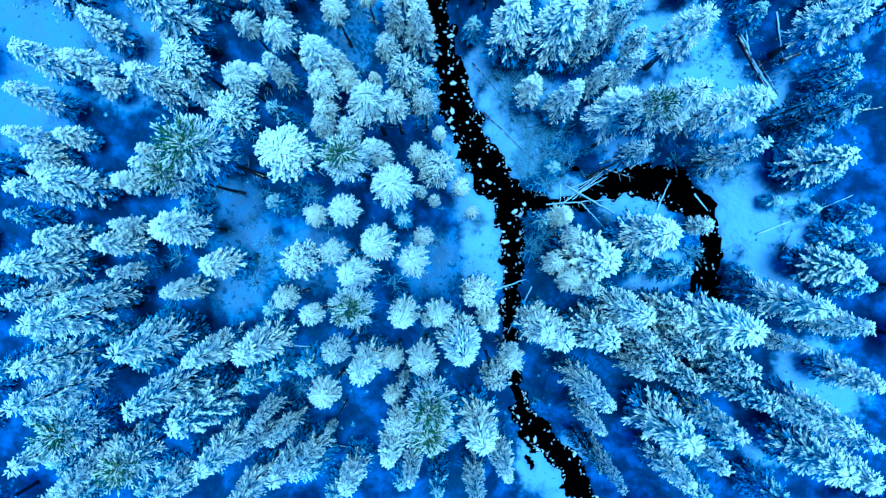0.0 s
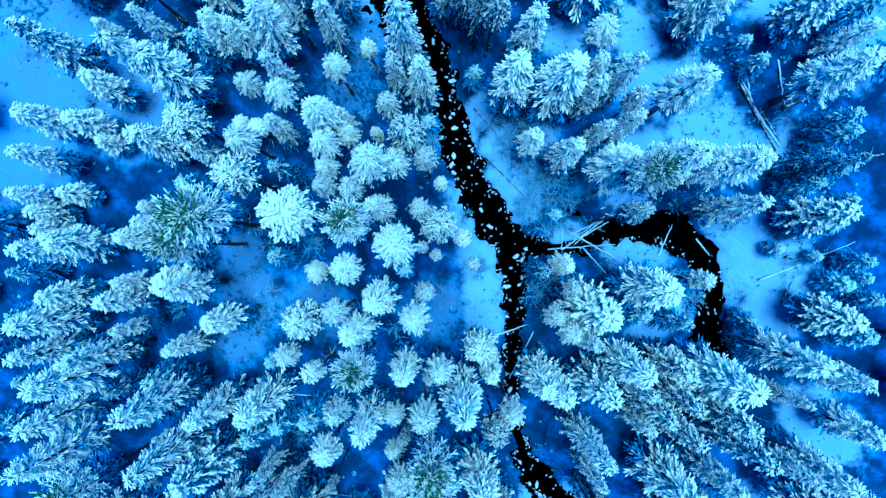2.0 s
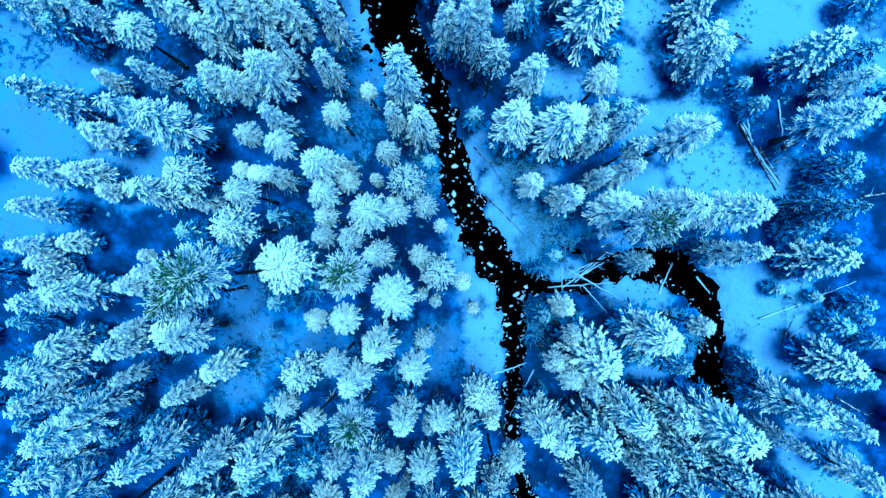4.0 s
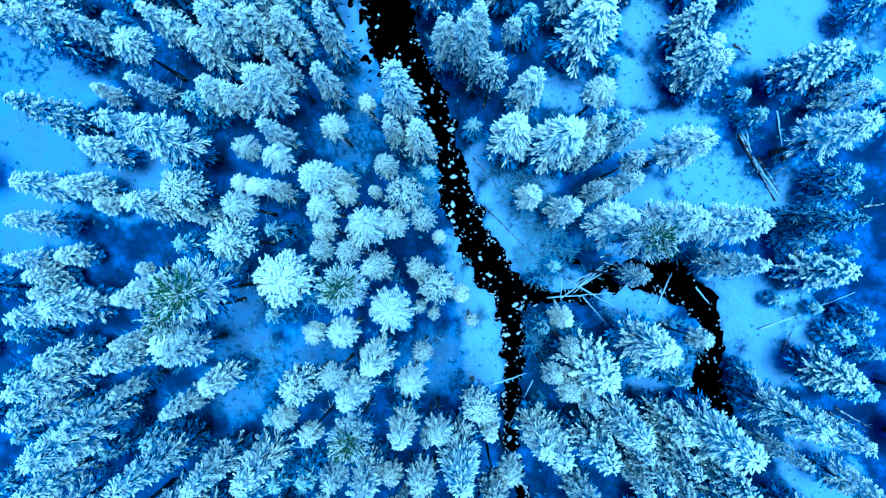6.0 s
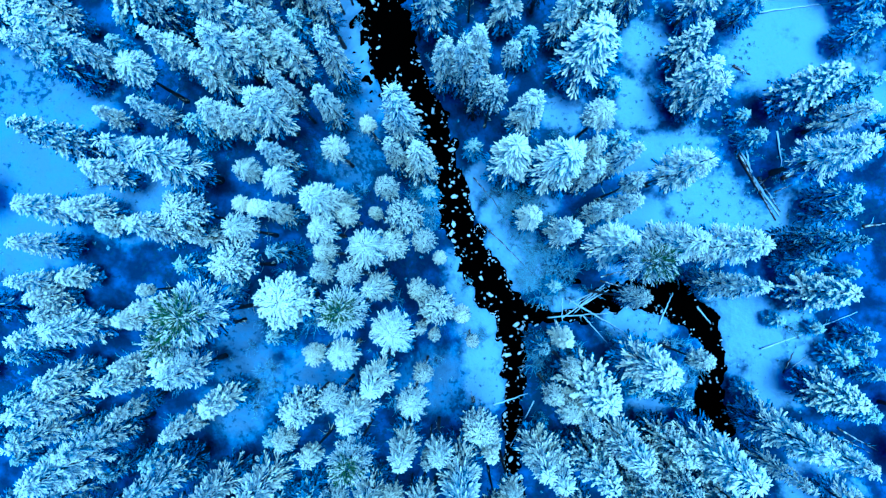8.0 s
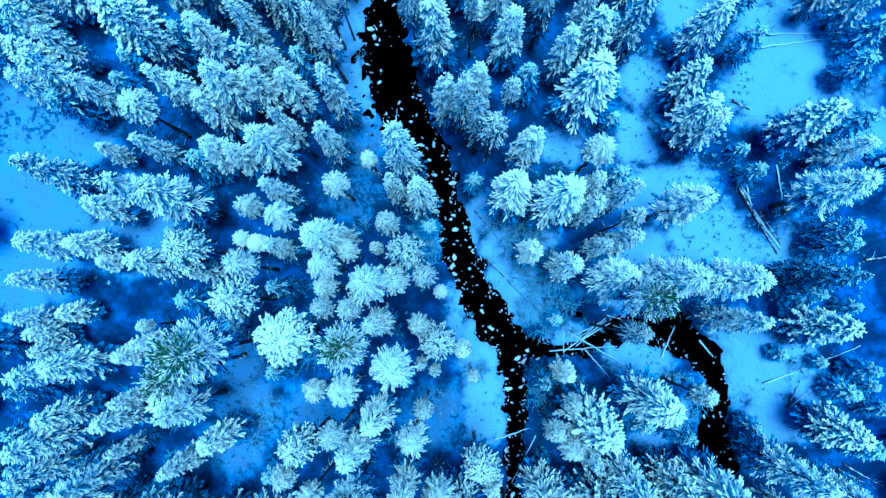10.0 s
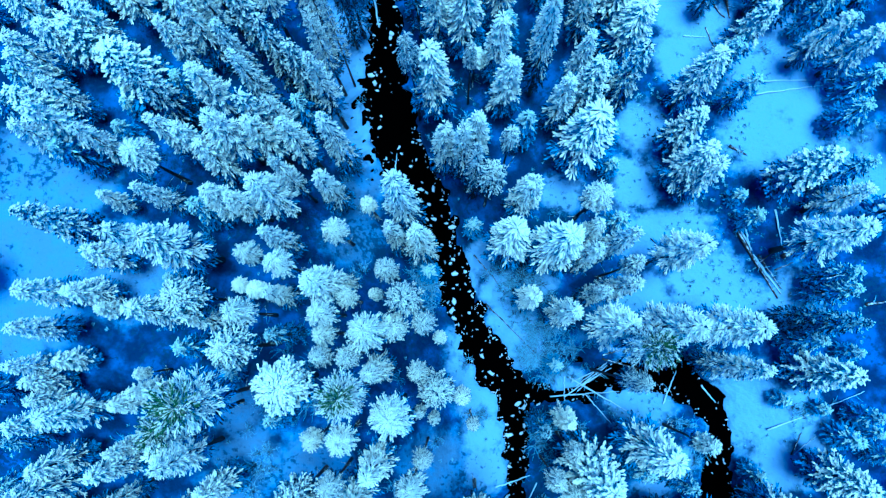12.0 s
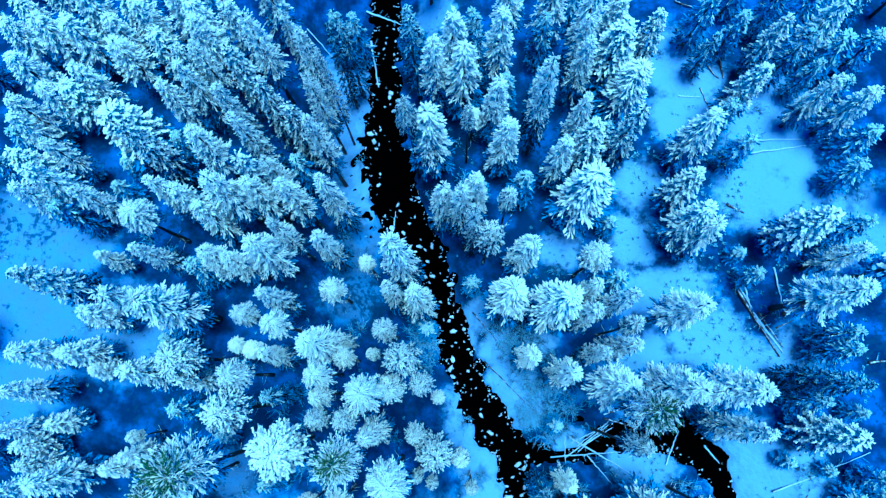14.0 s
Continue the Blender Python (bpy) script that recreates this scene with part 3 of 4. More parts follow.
FROSTED_A = [(-12.9, 33.6, 15.5, 1.4), (-16.3, 33.5, 12.6, 1.56), (-9.5, 33.4, 17.1, 1.15), (-21.9, 32.6, 9.1, 1.55), (-16.2, 31.7, 12.5, 1.15),
    (-8.1, 31.1, 19.4, 0.74), (-8.9, 30.2, 17.7, 1.18), (-8.7, 27.1, 17.4, 1.26), (-16.1, 25.9, 12.5, 1.38), (-11.6, 24.5, 14.2, 1.14),
    (-10.5, 23, 14.5, 1.38), (-12.7, 22.9, 13.2, 1.33), (-14.5, 22.7, 13.9, 1.55), (-10.6, 19.8, 15.2, 0.89), (-11.8, 18.6, 14, 1.57),
    (-15.1, 18.2, 11.3, 1.3), (-13.6, 17.9, 11.2, 1.17), (27.2, 15.7, 15.1, 1.82), (17, 14.8, 15.6, 1.69), (-17.3, 14.7, 15.3, 1.96),
    (-8.2, 12.4, 14.4, 1.58), (15.6, 9.5, 18.8, 1.89), (20.2, 9.5, 16.8, 1.95), (12.4, 9.5, 15.4, 1.88)]
FROSTED_B = [(-16.9, 1.1, 13.1, 1.35), (-23.9, -4.7, 16.1, 1.86), (-24.3, -9.2, 17.5, 1.67)]
FROSTED = FROSTED_A + FROSTED_B
PINE_A = [(12.8, 8.4, 20.4, 1.34), (-6.1, 5.3, 15.6, 1.47), (-13.8, 5.2, 18, 1.76), (-15.4, 3.9, 16.8, 1.22), (-5.7, -4, 15.7, 1.32),
    (-0.8, -9.9, 19, 1.5), (-21.7, -10.8, 17.8, 1.51), (-1.1, -12.4, 15.2, 1.51), (-19.4, -13.3, 15.3, 1.48)]
PINE = PINE_A
SPARSE_A = [(23.8, 40.6, 7.3, 1.36), (-7.3, 39.1, 9.4, 1.31), (-8.6, 38.7, 10.1, 1.3), (28.2, 38.6, 8.1, 1.55), (25.7, 38.5, 9.1, 1.26),
    (-2.6, 37.9, 11.5, 1.26), (20.3, 37.7, 9.6, 1.46), (23, 37, 7.7, 1.26), (7.8, 36.3, 9.3, 1.24), (2.7, 36.2, 9.8, 1.09),
    (30.7, 35.4, 7.1, 1.72), (33, 35.4, 7.2, 1.46), (20.8, 35.3, 7.8, 1.01), (-2.1, 35, 15, 1.23), (-7.9, 34.6, 16.4, 0.86),
    (-7.3, 35.7, 14.3, 1.08), (26.6, 34.2, 10.2, 1.22), (2.6, 33.6, 12.4, 1.01), (28.5, 33.3, 7.2, 1.12), (30, 31.6, 8.1, 1.18),
    (32, 28, 7.2, 1.52), (22.7, 27.2, 7.7, 1.26), (30.9, 25.4, 7, 1.42), (-24.9, 21.2, 8.2, 1.28)]
SPARSE_B = [(29.9, 20.9, 9.5, 1.44), (-1.4, 14.2, 4.2, 1.08), (29.9, 13.4, 8.8, 1.36), (29.8, 12.1, 9.1, 1.36), (26.8, 10.4, 11.6, 0.92),
    (29.5, 9.7, 9.7, 1.38), (27.9, 9.6, 13.9, 1.09), (-11.3, 9, 10, 1.04), (27.6, 8.4, 8.6, 1.16), (27.3, 3.5, 3.4, 0.84),
    (-12.1, 3, 6, 0.99), (30.3, 2.8, 3, 0.8), (32.8, 2.5, 6, 1.1), (-28.6, 1.9, 7.4, 1.03), (7.4, 1.8, 10.9, 1.01),
    (33.7, 1.1, 3.9, 0.89), (31.4, 0.7, 5.3, 1.28), (33.7, -0.5, 5.4, 1.04), (17.6, -2, 9.8, 1.16), (25, -2.4, 4.6, 0.96),
    (31.6, -3, 8.1, 1.56), (-24.9, -3.3, 8.1, 0.94), (-23, -6.3, 9.2, 1.03), (-25.7, -15.3, 9.7, 1.04)]
SPARSE_C = [(11, -15.9, 12.5, 0.89), (-9.5, -16.1, 8.5, 1.4), (-24.3, -17.1, 9.7, 1.22), (-0.4, -17.8, 9.8, 1.09), (24.1, -18.5, 9.4, 1.56)]
SPARSE = SPARSE_A + SPARSE_B + SPARSE_C
YOUNG_A = [(2.4, 30, 6.4, 0.77), (2, 28, 13, 0.45), (4.7, 22, 13.7, 0.59), (-11.9, 21.1, 5.9, 0.7), (-5.9, 19, 7.5, 0.59),
    (12.9, 13.6, 14.8, 0.61), (-14.6, 12.5, 5.2, 0.54), (-13.4, 12.1, 5.2, 0.64), (-5, 11.9, 10, 0.43), (-0.3, 8.7, 7.8, 0.5),
    (-20.3, 6.4, 6.2, 0.43), (1.3, 4.3, 9.9, 0.62), (-1.7, 3.6, 12.1, 0.41), (-0.7, 3.1, 11.4, 0.42), (2.1, 2.4, 10.4, 0.45),
    (18.3, 1.3, 12.3, 0.66), (-8.9, -4.8, 10.9, 0.68), (-1.1, -5.3, 13.2, 0.4), (-2.7, -9.2, 13.6, 0.35), (-7.8, -12.6, 10.4, 0.33)]
YOUNG = YOUNG_A
CROWNED_A = [(3.4, 19.8, 15.3, 1.04), (-16.2, 11.5, 13.3, 1.33), (-2.6, 11.3, 17.2, 1.23), (-13.2, 8.2, 13.2, 1.33), (-9.9, 5.8, 12.8, 1.79),
    (-0.5, 5.2, 15.5, 1.23), (-9.1, -1.2, 13.1, 1.21), (2.4, -3.4, 13.7, 1.28), (3.7, -9.4, 14.9, 1.02)]
CROWNED = CROWNED_A

grove = random.Random(5)
standing = []
for kind, spots, variants in (("spruce", SPRUCE, 7), ("round", ROUND, 4), ("frosted", FROSTED, 3), ("crowned", CROWNED, 3), ("laden", LADEN, 4), ("pine", PINE, 3), ("sparse", SPARSE, 4), ("young", YOUNG, 3)):
    for i, (x, y, height, radius) in enumerate(spots):
        plant(kind, i % variants, x, y, height, radius, grove)
        standing.append((x, y))


# the dim understorey between the tall trees
brush = random.Random(17)
low_trees, tries = 0, 0
while low_trees < 85 and tries < 9000:
    tries += 1
    x, y = brush.uniform(-36, 33), brush.uniform(-19, 41)
    if min((x - a) ** 2 + (y - b) ** 2 for a, b in standing) < 1.9 ** 2 or any((x - a) ** 2 + (y - b) ** 2 < (r + 0.7) ** 2 for a, b, r in GLADES):
        continue
    if min(float(off_water(np.array([x]), np.array([y]), line)[0][0]) for line in (BROOK, SIDE_BROOK)) < 1.0:
        continue
    if x > 14 and 6 < y < 34 and brush.random() < 0.7:
        continue
    tall = brush.uniform(3.5, 8.5)
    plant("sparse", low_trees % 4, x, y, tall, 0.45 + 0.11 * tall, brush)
    standing.append((x, y))
    low_trees += 1

# ---- the forest around, never passed closely ----
def joined(name, pieces, mats, slots):
    """One mesh out of (vertices, faces) pieces."""
    vs, fs, ss, base = [], [], [], 0
    for (v, f), s in zip(pieces, slots):
        vs.append(np.asarray(v)), fs.extend([tuple(i + base for i in q) for q in f]), ss.extend(s if isinstance(s, list) else [s] * len(f))
        base += len(v)
    return mesh_from(name, np.concatenate(vs), fs, mats, ss)


def raw(me):
    v = np.empty(len(me.vertices) * 3)
    me.vertices.foreach_get("co", v)
    return v.reshape(-1, 3), [tuple(p.vertices) for p in me.polygons]


outer = [crown_mesh(900 + k, **KINDS["outer"]) for k in range(4)]
outer_raw = [raw(me) for me in outer]
stem_raw = tube([(0, 0, -0.5), (0, 0, 6), (0, 0, 12.6)], [0.2, 0.12, 0.03], 5)
pieces, slots, chosen = [], [], []
for i in range(480):
    x, y = grove.uniform(-43, 43), grove.uniform(-31, 54)
    if -31.5 < x < 31.5 and -17.5 < y < 36.5:
        continue
    wet = min(float(off_water(np.array([x]), np.array([y]), line)[0][0]) for line in (BROOK, SIDE_BROOK))
    if wet < 1.5 or min((x - a) ** 2 + (y - b) ** 2 for a, b in standing) < 3.3 ** 2:
        continue
    standing.append((x, y))
    h, r, a, z = grove.uniform(9, 15) / 13, grove.uniform(1.4, 2.2) / 1.9, grove.uniform(0, 6.28), ground_at(x, y)
    turn = np.array([[math.cos(a) * r, -math.sin(a) * r, 0], [math.sin(a) * r, math.cos(a) * r, 0], [0, 0, h]])
    for (v, f), s in ((outer_raw[i % 4], 0), (stem_raw, 1)):
        pieces.append((np.asarray(v) @ turn.T + [x, y, z], f)), slots.append(s)
    chosen.append(i % 4)
rough_slots = [[p.material_index for p in me.polygons] for me in outer]
outer_slots = [rough_slots[k] for k in chosen]
tops = [p for p, s in zip(pieces, slots) if s == 0]
quads = [p for p, s in zip(pieces, slots) if s == 1]
forest = tagged(new("forest"), "snowy spruce forest that surrounds the brook valley", "forest", kind="stuff")
crowns = new("crowns", joined("crowns", tops, [BOUGH, BOUGH_SHADED], outer_slots))
stems = new("stems", joined("stems", quads, [BARK], [0] * len(quads)))
for ob in (crowns, stems):
    tagged(ob, kind="stuff")
    ob.parent = forest
for me in outer:
    bpy.data.meshes.remove(me)


# ---- stones in the brook, capped with snow ----
def cushion(seed):
    bm = bmesh.new()
    bmesh.ops.create_icosphere(bm, subdivisions=2, radius=1.0)
    for v in bm.verts:
        d = v.co.normalized()
        f = 1 + 0.8 * (noise.noise(d * 1.5 + Vector((seed * 3.1, 0, 0)))) + 0.6 * noise.noise(d * 3.2 + Vector((0, seed * 2.0, 0)))
        v.co = Vector((d.x * f, d.y * f * 0.8, max(-0.25, d.z * 0.45 * f)))
    me = bpy.data.meshes.new("stone")
    bm.to_mesh(me)
    bm.free()
    me.materials.append(STONE)
    me.polygons.foreach_set("use_smooth", np.ones(len(me.polygons), bool))
    return me


cushions = [cushion(k) for k in range(12)]
shingle = random.Random(11)
laid = []
tries = 0
while len(laid) < 290 and tries < 30000:
    tries += 1
    line = BROOK if shingle.random() < 0.88 else SIDE_BROOK
    i = shingle.randrange(2, len(line) - 3) if line is BROOK else shingle.randrange(0, len(line) - 1)
    (x0, y0, w0), (x1, y1, w1) = line[i], line[i + 1]
    if shingle.random() > math.hypot(x1 - x0, y1 - y0) / 6:
        continue
    s, across = shingle.random(), shingle.uniform(-1, 1)
    n = Vector((y0 - y1, x1 - x0)).normalized()
    w = w0 + s * (w1 - w0)
    x, y = x0 + s * (x1 - x0) + n.x * w * across, y0 + s * (y1 - y0) + n.y * w * across
    # the open water by the bend carries few stones, the riffle above it many
    if line is BROOK and not 7 < y < 34 and shingle.random() < 0.5 or float(lattice(np.array([x * 0.45]), np.array([y * 0.45]), 8)[0]) < 0.3 or abs(across) < 0.55 and shingle.random() < 0.5:
        continue
    r = shingle.choice((0.05, 0.06, 0.07, 0.08, 0.1, 0.12, 0.14, 0.18, 0.25)) * shingle.uniform(0.85, 1.2)
    if line is SIDE_BROOK and r > 0.16 or ground_at(x, y) > -0.08 or any((x - a) ** 2 + (y - b) ** 2 < (r + q) ** 2 * 0.8 for a, b, q in laid):
        continue
    laid.append((x, y, r))
    ob = new("snow_capped_stone", cushions[len(laid) % 12])
    ob.matrix_basis = Matrix.LocRotScale((x, y, 0.02), Euler((0, 0, shingle.uniform(0, 6.28))), (r * shingle.uniform(0.9, 1.3), r * shingle.uniform(0.6, 1.0), max(r * 0.7, 0.1)))
    tagged(ob, "stone capped with snow in the black brook", "stone", "stones in the brook")


# crumbs of ice and snow along the edges, too small to count
bv, bf = [], []
for _ in range(2200):
    line = BROOK if shingle.random() < 0.85 else SIDE_BROOK
    i = shingle.randrange(2, len(line) - 3) if line is BROOK else shingle.randrange(0, len(line) - 1)
    (x0, y0, w0), (x1, y1, w1) = line[i], line[i + 1]
    s, across = shingle.random(), shingle.choice((-1, 1)) * shingle.uniform(0.45, 1.2)
    n = Vector((y0 - y1, x1 - x0)).normalized()
    w = w0 + s * (w1 - w0)
    x, y = x0 + s * (x1 - x0) + n.x * w * across, y0 + s * (y1 - y0) + n.y * w * across
    if not -0.6 < ground_at(x, y) < -0.02:
        continue
    r, a = shingle.uniform(0.025, 0.07), shingle.uniform(0, 6.28)
    ring = [(x + r * k * math.cos(a + 1.0472 * j), y + r * k * math.sin(a + 1.0472 * j), z) for k, z in ((1.2, -0.03), (0.8, 0.05)) for j in range(6)]
    ring = [(px + shingle.uniform(-0.3, 0.3) * r, py + shingle.uniform(-0.3, 0.3) * r, pz) for px, py, pz in ring]
    base = len(bv)
    bv += ring
    bf += [(base + j, base + (j + 1) % 6, base + 6 + (j + 1) % 6, base + 6 + j) for j in range(6)] + [tuple(base + 6 + j for j in range(6))]
tagged(new("ice_crumbs", mesh_from("ice_crumbs", bv, bf, [STONE])), "crumbs of ice and snow along the edges of the brook", "ice", kind="stuff")


# ---- fallen trunks ----
FALLEN = [
    ("pale", 10.5, 5.2, 15.7, 2.1, 0.13), ("pale", 12.1, 3.6, 14, 1.3, 0.09), ("pale", 10.2, 3.4, 14, 6.1, 0.1),
    ("pale", 11.2, 4.3, 13.8, 6.3, 0.08), ("pale", 9, 3.5, 14.9, 3.9, 0.1), ("pale", 10.2, 5.2, 10.2, 2.9, 0.09),
    ("pale", 22, 4.4, 23.2, 2.9, 0.13), ("dark", 26.1, 14.7, 29.4, 17, 0.12), ("dark", 23.3, 24.1, 24.7, 23.3, 0.2),
    ("pale", 4.2, -4.1, 7.2, -3.1, 0.12), ("pale", 7.7, -3.7, 5.6, -7.9, 0.1), ("dark", 2.5, 15.7, 4.8, 12.9, 0.1),
    ("dark", 3.5, 11.5, 7.6, 7.3, 0.1), ("pale", -12.6, -8.1, -9.5, -8.4, 0.11), ("pale", -12.5, -9.1, -10, -9.9, 0.1),
    ("dark", -11.4, -12, -9.4, -9.8, 0.14), ("pale", -12.9, -9.4, -10.2, -10.7, 0.09), ("dark", -9.7, -16, -5.2, -16.8, 0.09)]
FALLEN += [
    ("dark", 20.1, 42.1, 22.4, 41, 0.15), ("dark", 22.3, 36.1, 23.8, 37.5, 0.12), ("pale", 19.9, 33.5, 21.8, 33.4, 0.12),
    ("dark", 21.8, 34.2, 22.7, 31.7, 0.1), ("dark", -18.1, -7.6, -12.9, -7.9, 0.12), ("dark", 32.8, -5.6, 36.1, -7.5, 0.16),
    ("dark", 32.3, -6, 35.5, -7.7, 0.14), ("dark", 24.1, 17.5, 27.8, 11.8, 0.26), ("pale", 24.3, 17.7, 25.6, 15.7, 0.16),
    ("pale", 24.8, 17.9, 25.5, 15.5, 0.15), ("pale", 25.6, 15.4, 28.1, 12.1, 0.22), ("dark", 26.1, 15.4, 28.1, 12.5, 0.16),
    ("dark", 28, 15.2, 31.9, 16.8, 0.3), ("dark", 29.6, 13, 34.9, 14, 0.16), ("dark", 30.2, 11.9, 33.7, 12.5, 0.13),
    ("dark", 27.5, 14.1, 28.9, 14.7, 0.12), ("pale", 27.2, 19, 28.3, 15, 0.13), ("dark", 35, 11.2, 36.9, 11.5, 0.26)]
FALLEN += [
    ("pale", 26.9, 0.8, 34.4, 4.1, 0.13), ("dark", 28.6, -1.1, 29.4, 0.7, 0.12), ("pale", 28.7, -1.1, 30.5, 0.5, 0.1),
    ("dark", 13.5, 7, 15.2, 7.5, 0.16), ("dark", 13.5, 6.7, 16.7, 5.8, 0.16), ("pale", 10.8, 4.7, 13.6, 6, 0.1),
    ("pale", 11.7, 4.4, 14.3, 5.9, 0.12), ("pale", 11.4, 3.9, 14, 6.4, 0.08), ("pale", 18.5, 2.9, 19.9, 5.6, 0.12),
    ("pale", -7.2, 44.2, -3.8, 42.9, 0.17), ("pale", -6.8, 41.3, -6, 36.7, 0.19), ("pale", -7.4, 40.9, -6.2, 40.8, 0.14),
    ("pale", -12.2, 41.1, -8.5, 37.4, 0.08), ("pale", 25.5, 29.5, 32.6, 29.5, 0.12), ("pale", 25.4, 28.4, 32.6, 29.2, 0.13),
    ("dark", 31.2, 29.9, 32.5, 30.9, 0.22), ("dark", 22.4, 36.1, 23.3, 34.9, 0.18), ("dark", 23.4, 36.8, 23.7, 34.9, 0.2)]
FALLEN += [
    ("pale", -4.5, 23.4, -4.3, 24.9, 0.09), ("dark", 4.8, 22, 5.9, 23.6, 0.12)]


def over(x, y):
    return max(ground_at(x, y), 0.05)


def fallen(tone, x0, y0, x1, y1, r, k):
    rng = random.Random(k)
    r *= 0.6
    n, length = 12, math.hypot(x1 - x0, y1 - y0)
    z0, z1 = over(x0, y0) + r * 0.9, over(x1, y1) + r * 0.7
    lift = max(0.0, max(over(x0 + (x1 - x0) * s, y0 + (y1 - y0) * s) + r * 0.5 - (z0 + (z1 - z0) * s) for s in (0.2, 0.4, 0.6, 0.8)))
    lift = min(lift, 0.25)
    pts = [(x0 + (x1 - x0) * i / n + rng.uniform(-0.04, 0.04), y0 + (y1 - y0) * i / n + rng.uniform(-0.04, 0.04),
            max(z0 + (z1 - z0) * i / n + lift, over(x0 + (x1 - x0) * i / n, y0 + (y1 - y0) * i / n) + r * 0.4)) for i in range(n + 1)]
    stem = new("fallen_trunk", mesh_from("fallen_trunk", *tube(pts, [r * (1.1 - 0.65 * i / n) for i in range(n + 1)], 8), [PALE_LOG if tone == "pale" else LOG]))
    label = "frosted grey fallen trunk lying over the bank" if tone == "pale" else "dark fallen tree trunk lying in the snow"
    tagged(stem, label, "fallen trunk", "fallen trunks")
    for j in range(int(length * 1.3)):
        s, a = rng.uniform(0.25, 0.95), rng.uniform(-0.4, 3.5)
        base = Vector(pts[0]).lerp(Vector(pts[-1]), s)
        along = Vector((x1 - x0, y1 - y0, 0)).normalized()
        out = along * 0.4 + Vector((-along.y, along.x, 0)) * math.cos(a) + Vector((0, 0, abs(math.sin(a)) * 0.6))
        l = rng.uniform(0.25, 0.8)
        twig = new("branch_stub", mesh_from("branch_stub", *tube([base, base + out * l * 0.6, base + out * l + Vector((0, 0, 0.05))], [r * 0.28, r * 0.18, 0.008], 4), [TWIG]))
        twig.parent = stem
    return stem


for k, (tone, x0, y0, x1, y1, r) in enumerate(FALLEN):
    fallen(tone, x0, y0, x1, y1, r, k)


# ---- leafless shrubs with frost on their twigs ----
def shrub_mesh(seed, stems_n, tall, wide):
    rng = random.Random(seed)
    pcs = []
    for _ in range(stems_n):
        a, lean, l = rng.uniform(0, 6.28), rng.uniform(0.15, 1.0), tall * rng.uniform(0.6, 1.1)
        p0 = Vector((rng.gauss(0, wide * 0.16), rng.gauss(0, wide * 0.16), -0.05))
        tip = p0 + Vector((math.cos(a) * lean * wide, math.sin(a) * lean * wide, l * (1.15 - 0.5 * lean)))
        mid = p0.lerp(tip, 0.5) + Vector((rng.uniform(-0.1, 0.1), rng.uniform(-0.1, 0.1), 0.18 * l))
        pcs.append(tube([p0, mid, tip], [0.022, 0.018, 0.008], 3))
        for _ in range(3):
            s = rng.uniform(0.35, 0.95)
            q = (p0.lerp(mid, s * 2) if s < 0.5 else mid.lerp(tip, s * 2 - 1))
            b = a + rng.uniform(-1.4, 1.4)
            e = q + Vector((math.cos(b), math.sin(b), rng.uniform(0.0, 0.7))) * rng.uniform(0.2, 0.5) * wide
            pcs.append(tube([q, e], [0.016, 0.006], 3))
    vs, fs, base = [], [], 0
    for v, f in pcs:
        vs += v
        fs += [tuple(i + base for i in q) for q in f]
        base += len(v)
    return mesh_from("bare_shrub", vs, fs, [TWIG])


shrubs = [shrub_mesh(40 + k, 18, 1.3, 0.9) for k in range(4)]
thicket = random.Random(21)
brushy = [(6.4, 11.4), (7.4, 10.1), (8.3, 9.1), (9.0, 10.6), (7.6, 12.4), (5.0, 13.9), (6.2, 13.0), (-0.9, 15.2), (-2.0, 11.6), (7.0, 7.9), (8.5, 6.9), (9.6, 8.4), (21.8, 6.8), (23.2, 6.2), (24.0, 7.0), (8.2, 1.6), (9.0, 0.6), (9.7, 0.2), (-0.6, 12.4),
          (-1.0, 13.8), (5.5, 11.5), (6.9, 6.9), (8.3, 6.4), (10.2, 7.2), (5.2, 13.5), (-11.5, 3.5), (22.3, -0.5), (3.2, 1.5), (-14.5, -1.5)]
placed = 0
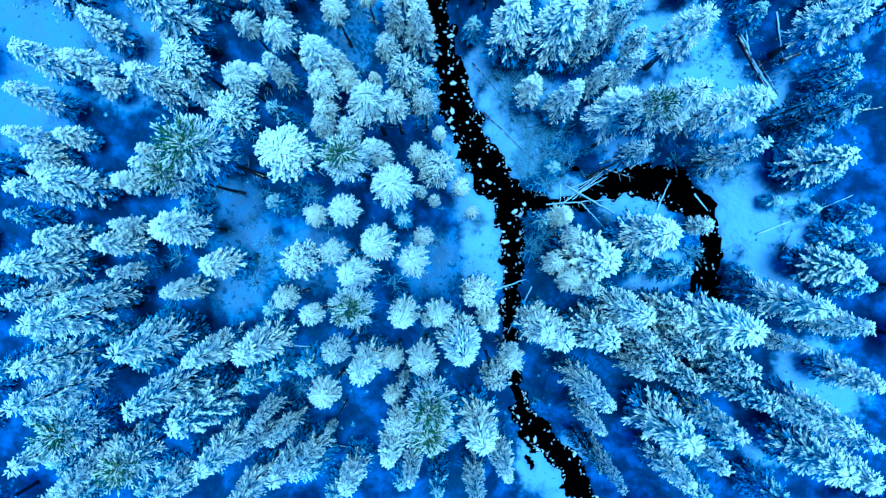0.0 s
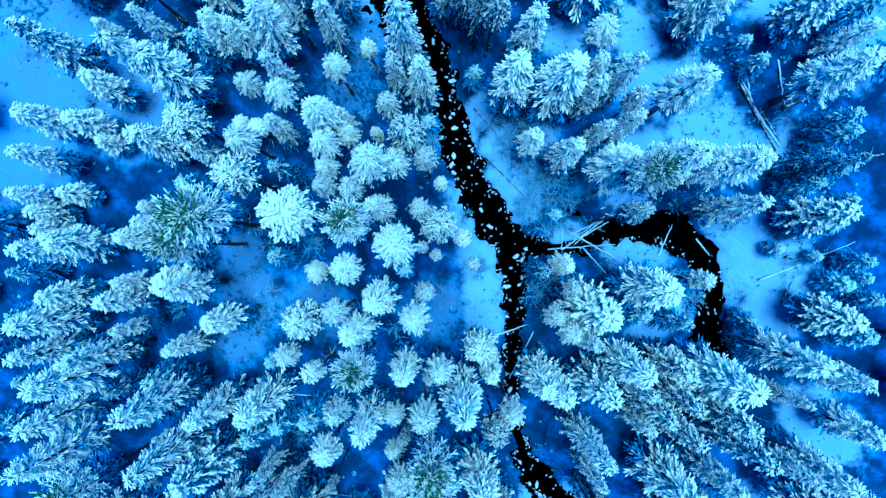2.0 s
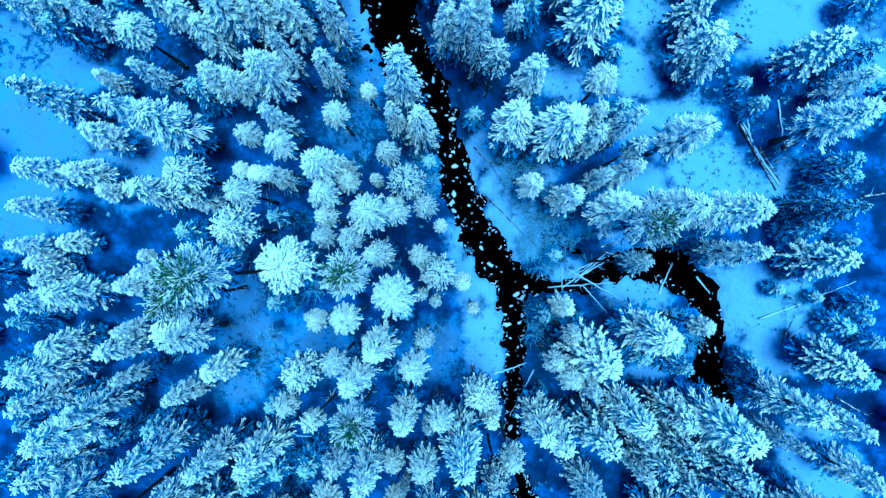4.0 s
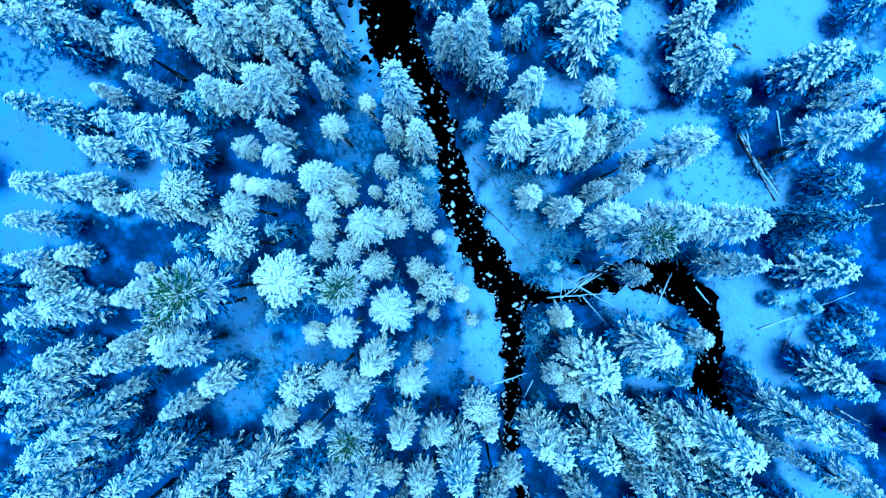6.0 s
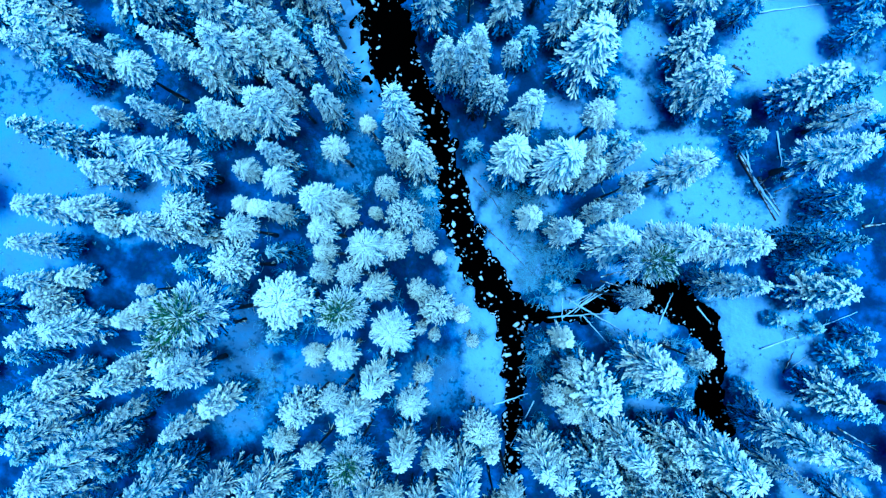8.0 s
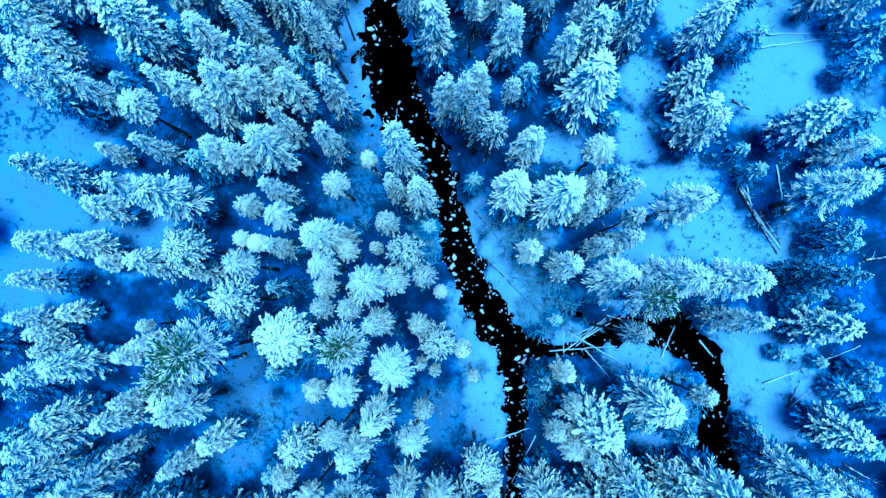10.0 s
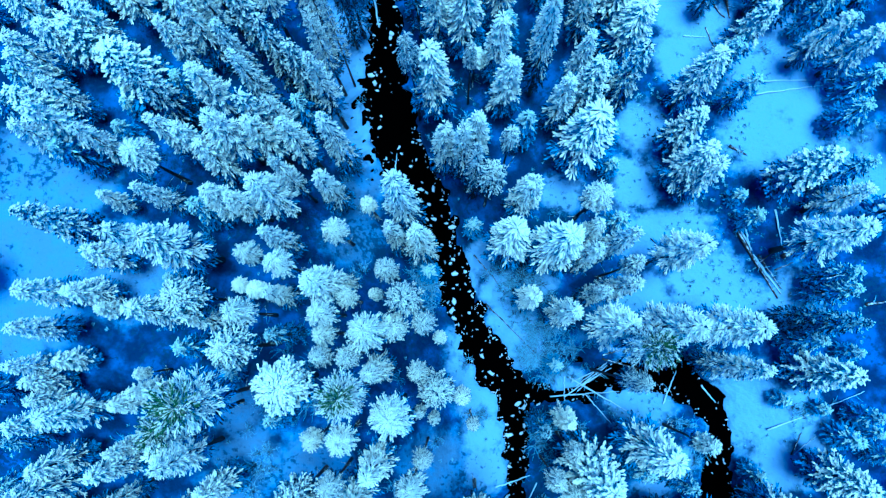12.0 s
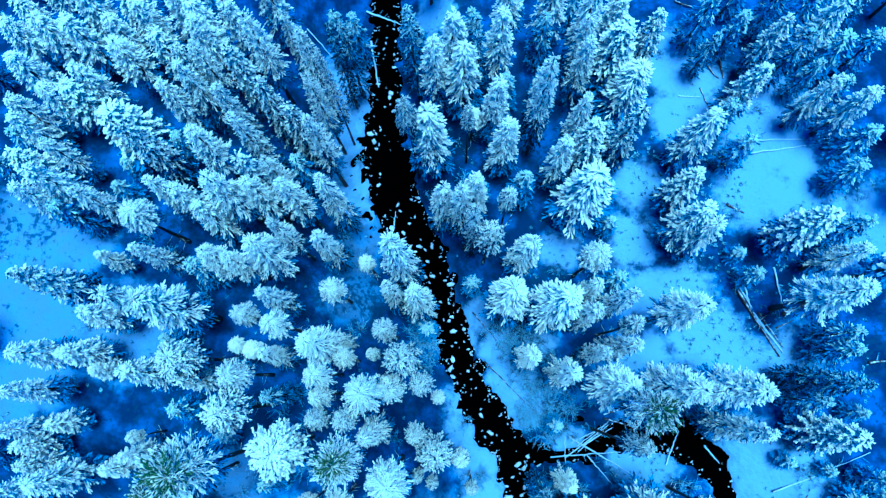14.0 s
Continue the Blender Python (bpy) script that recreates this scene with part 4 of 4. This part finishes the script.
while placed < 300:
    if placed < 180:
        bx, by = brushy[placed % len(brushy)]
        x, y = bx + thicket.gauss(0, 1.0), by + thicket.gauss(0, 1.0)
    else:
        x, y = thicket.uniform(-30, 31), thicket.uniform(-18, 38)
        if x > 15 and 7 < y < 30 and thicket.random() < 0.75:
            continue
    if min(float(off_water(np.array([x]), np.array([y]), line)[0][0]) for line in (BROOK, SIDE_BROOK)) < 0.35:
        continue
    ob = new("bare_shrub", shrubs[placed % 4])
    size = thicket.uniform(0.6, 1.25)
    ob.matrix_basis = Matrix.LocRotScale((x, y, ground_at(x, y)), Euler((0, 0, thicket.uniform(0, 6.28))), (size, size, size * thicket.uniform(0.7, 1.1)))
    tagged(ob, "leafless frosted shrub on the snowy forest floor", "shrub", "shrubs of the forest floor")
    placed += 1

# ---- heather that pokes through the snow ----
heath = random.Random(33)
hv, hf = [], []
for tuft in range(2400):
    x, y = (heath.uniform(14, 35), heath.uniform(0, 30)) if tuft % 2 else (heath.uniform(-33, 33), heath.uniform(-20, 40))
    if float(lattice(np.array([x * 0.23]), np.array([y * 0.23]), 9)[0]) < 0.45 or min(float(off_water(np.array([x]), np.array([y]), line)[0][0]) for line in (BROOK, SIDE_BROOK)) < 0.4:
        continue
    z, wide = ground_at(x, y) - 0.03, heath.uniform(0.12, 0.34)
    for _ in range(14):
        a, l = heath.uniform(0, 6.28), wide * heath.uniform(0.5, 1.1)
        c, s = math.cos(a), math.sin(a)
        i = len(hv)
        hv += [(x - s * 0.03, y + c * 0.03, z), (x + s * 0.03, y - c * 0.03, z), (x + c * l * 0.6, y + s * l * 0.6, z + 0.2 * heath.uniform(0.5, 1.2)),
               (x + c * l - s * 0.02, y + s * l + c * 0.02, z + 0.12 * heath.uniform(0.3, 1.4))]
        hf += [(i, i + 1, i + 2), (i + 1, i + 3, i + 2), (i, i + 2, i + 3)]
tagged(new("heather", mesh_from("heather", hv, hf, [HEATHER])), "dark heather tufts poking through the snow", "heather", kind="stuff")
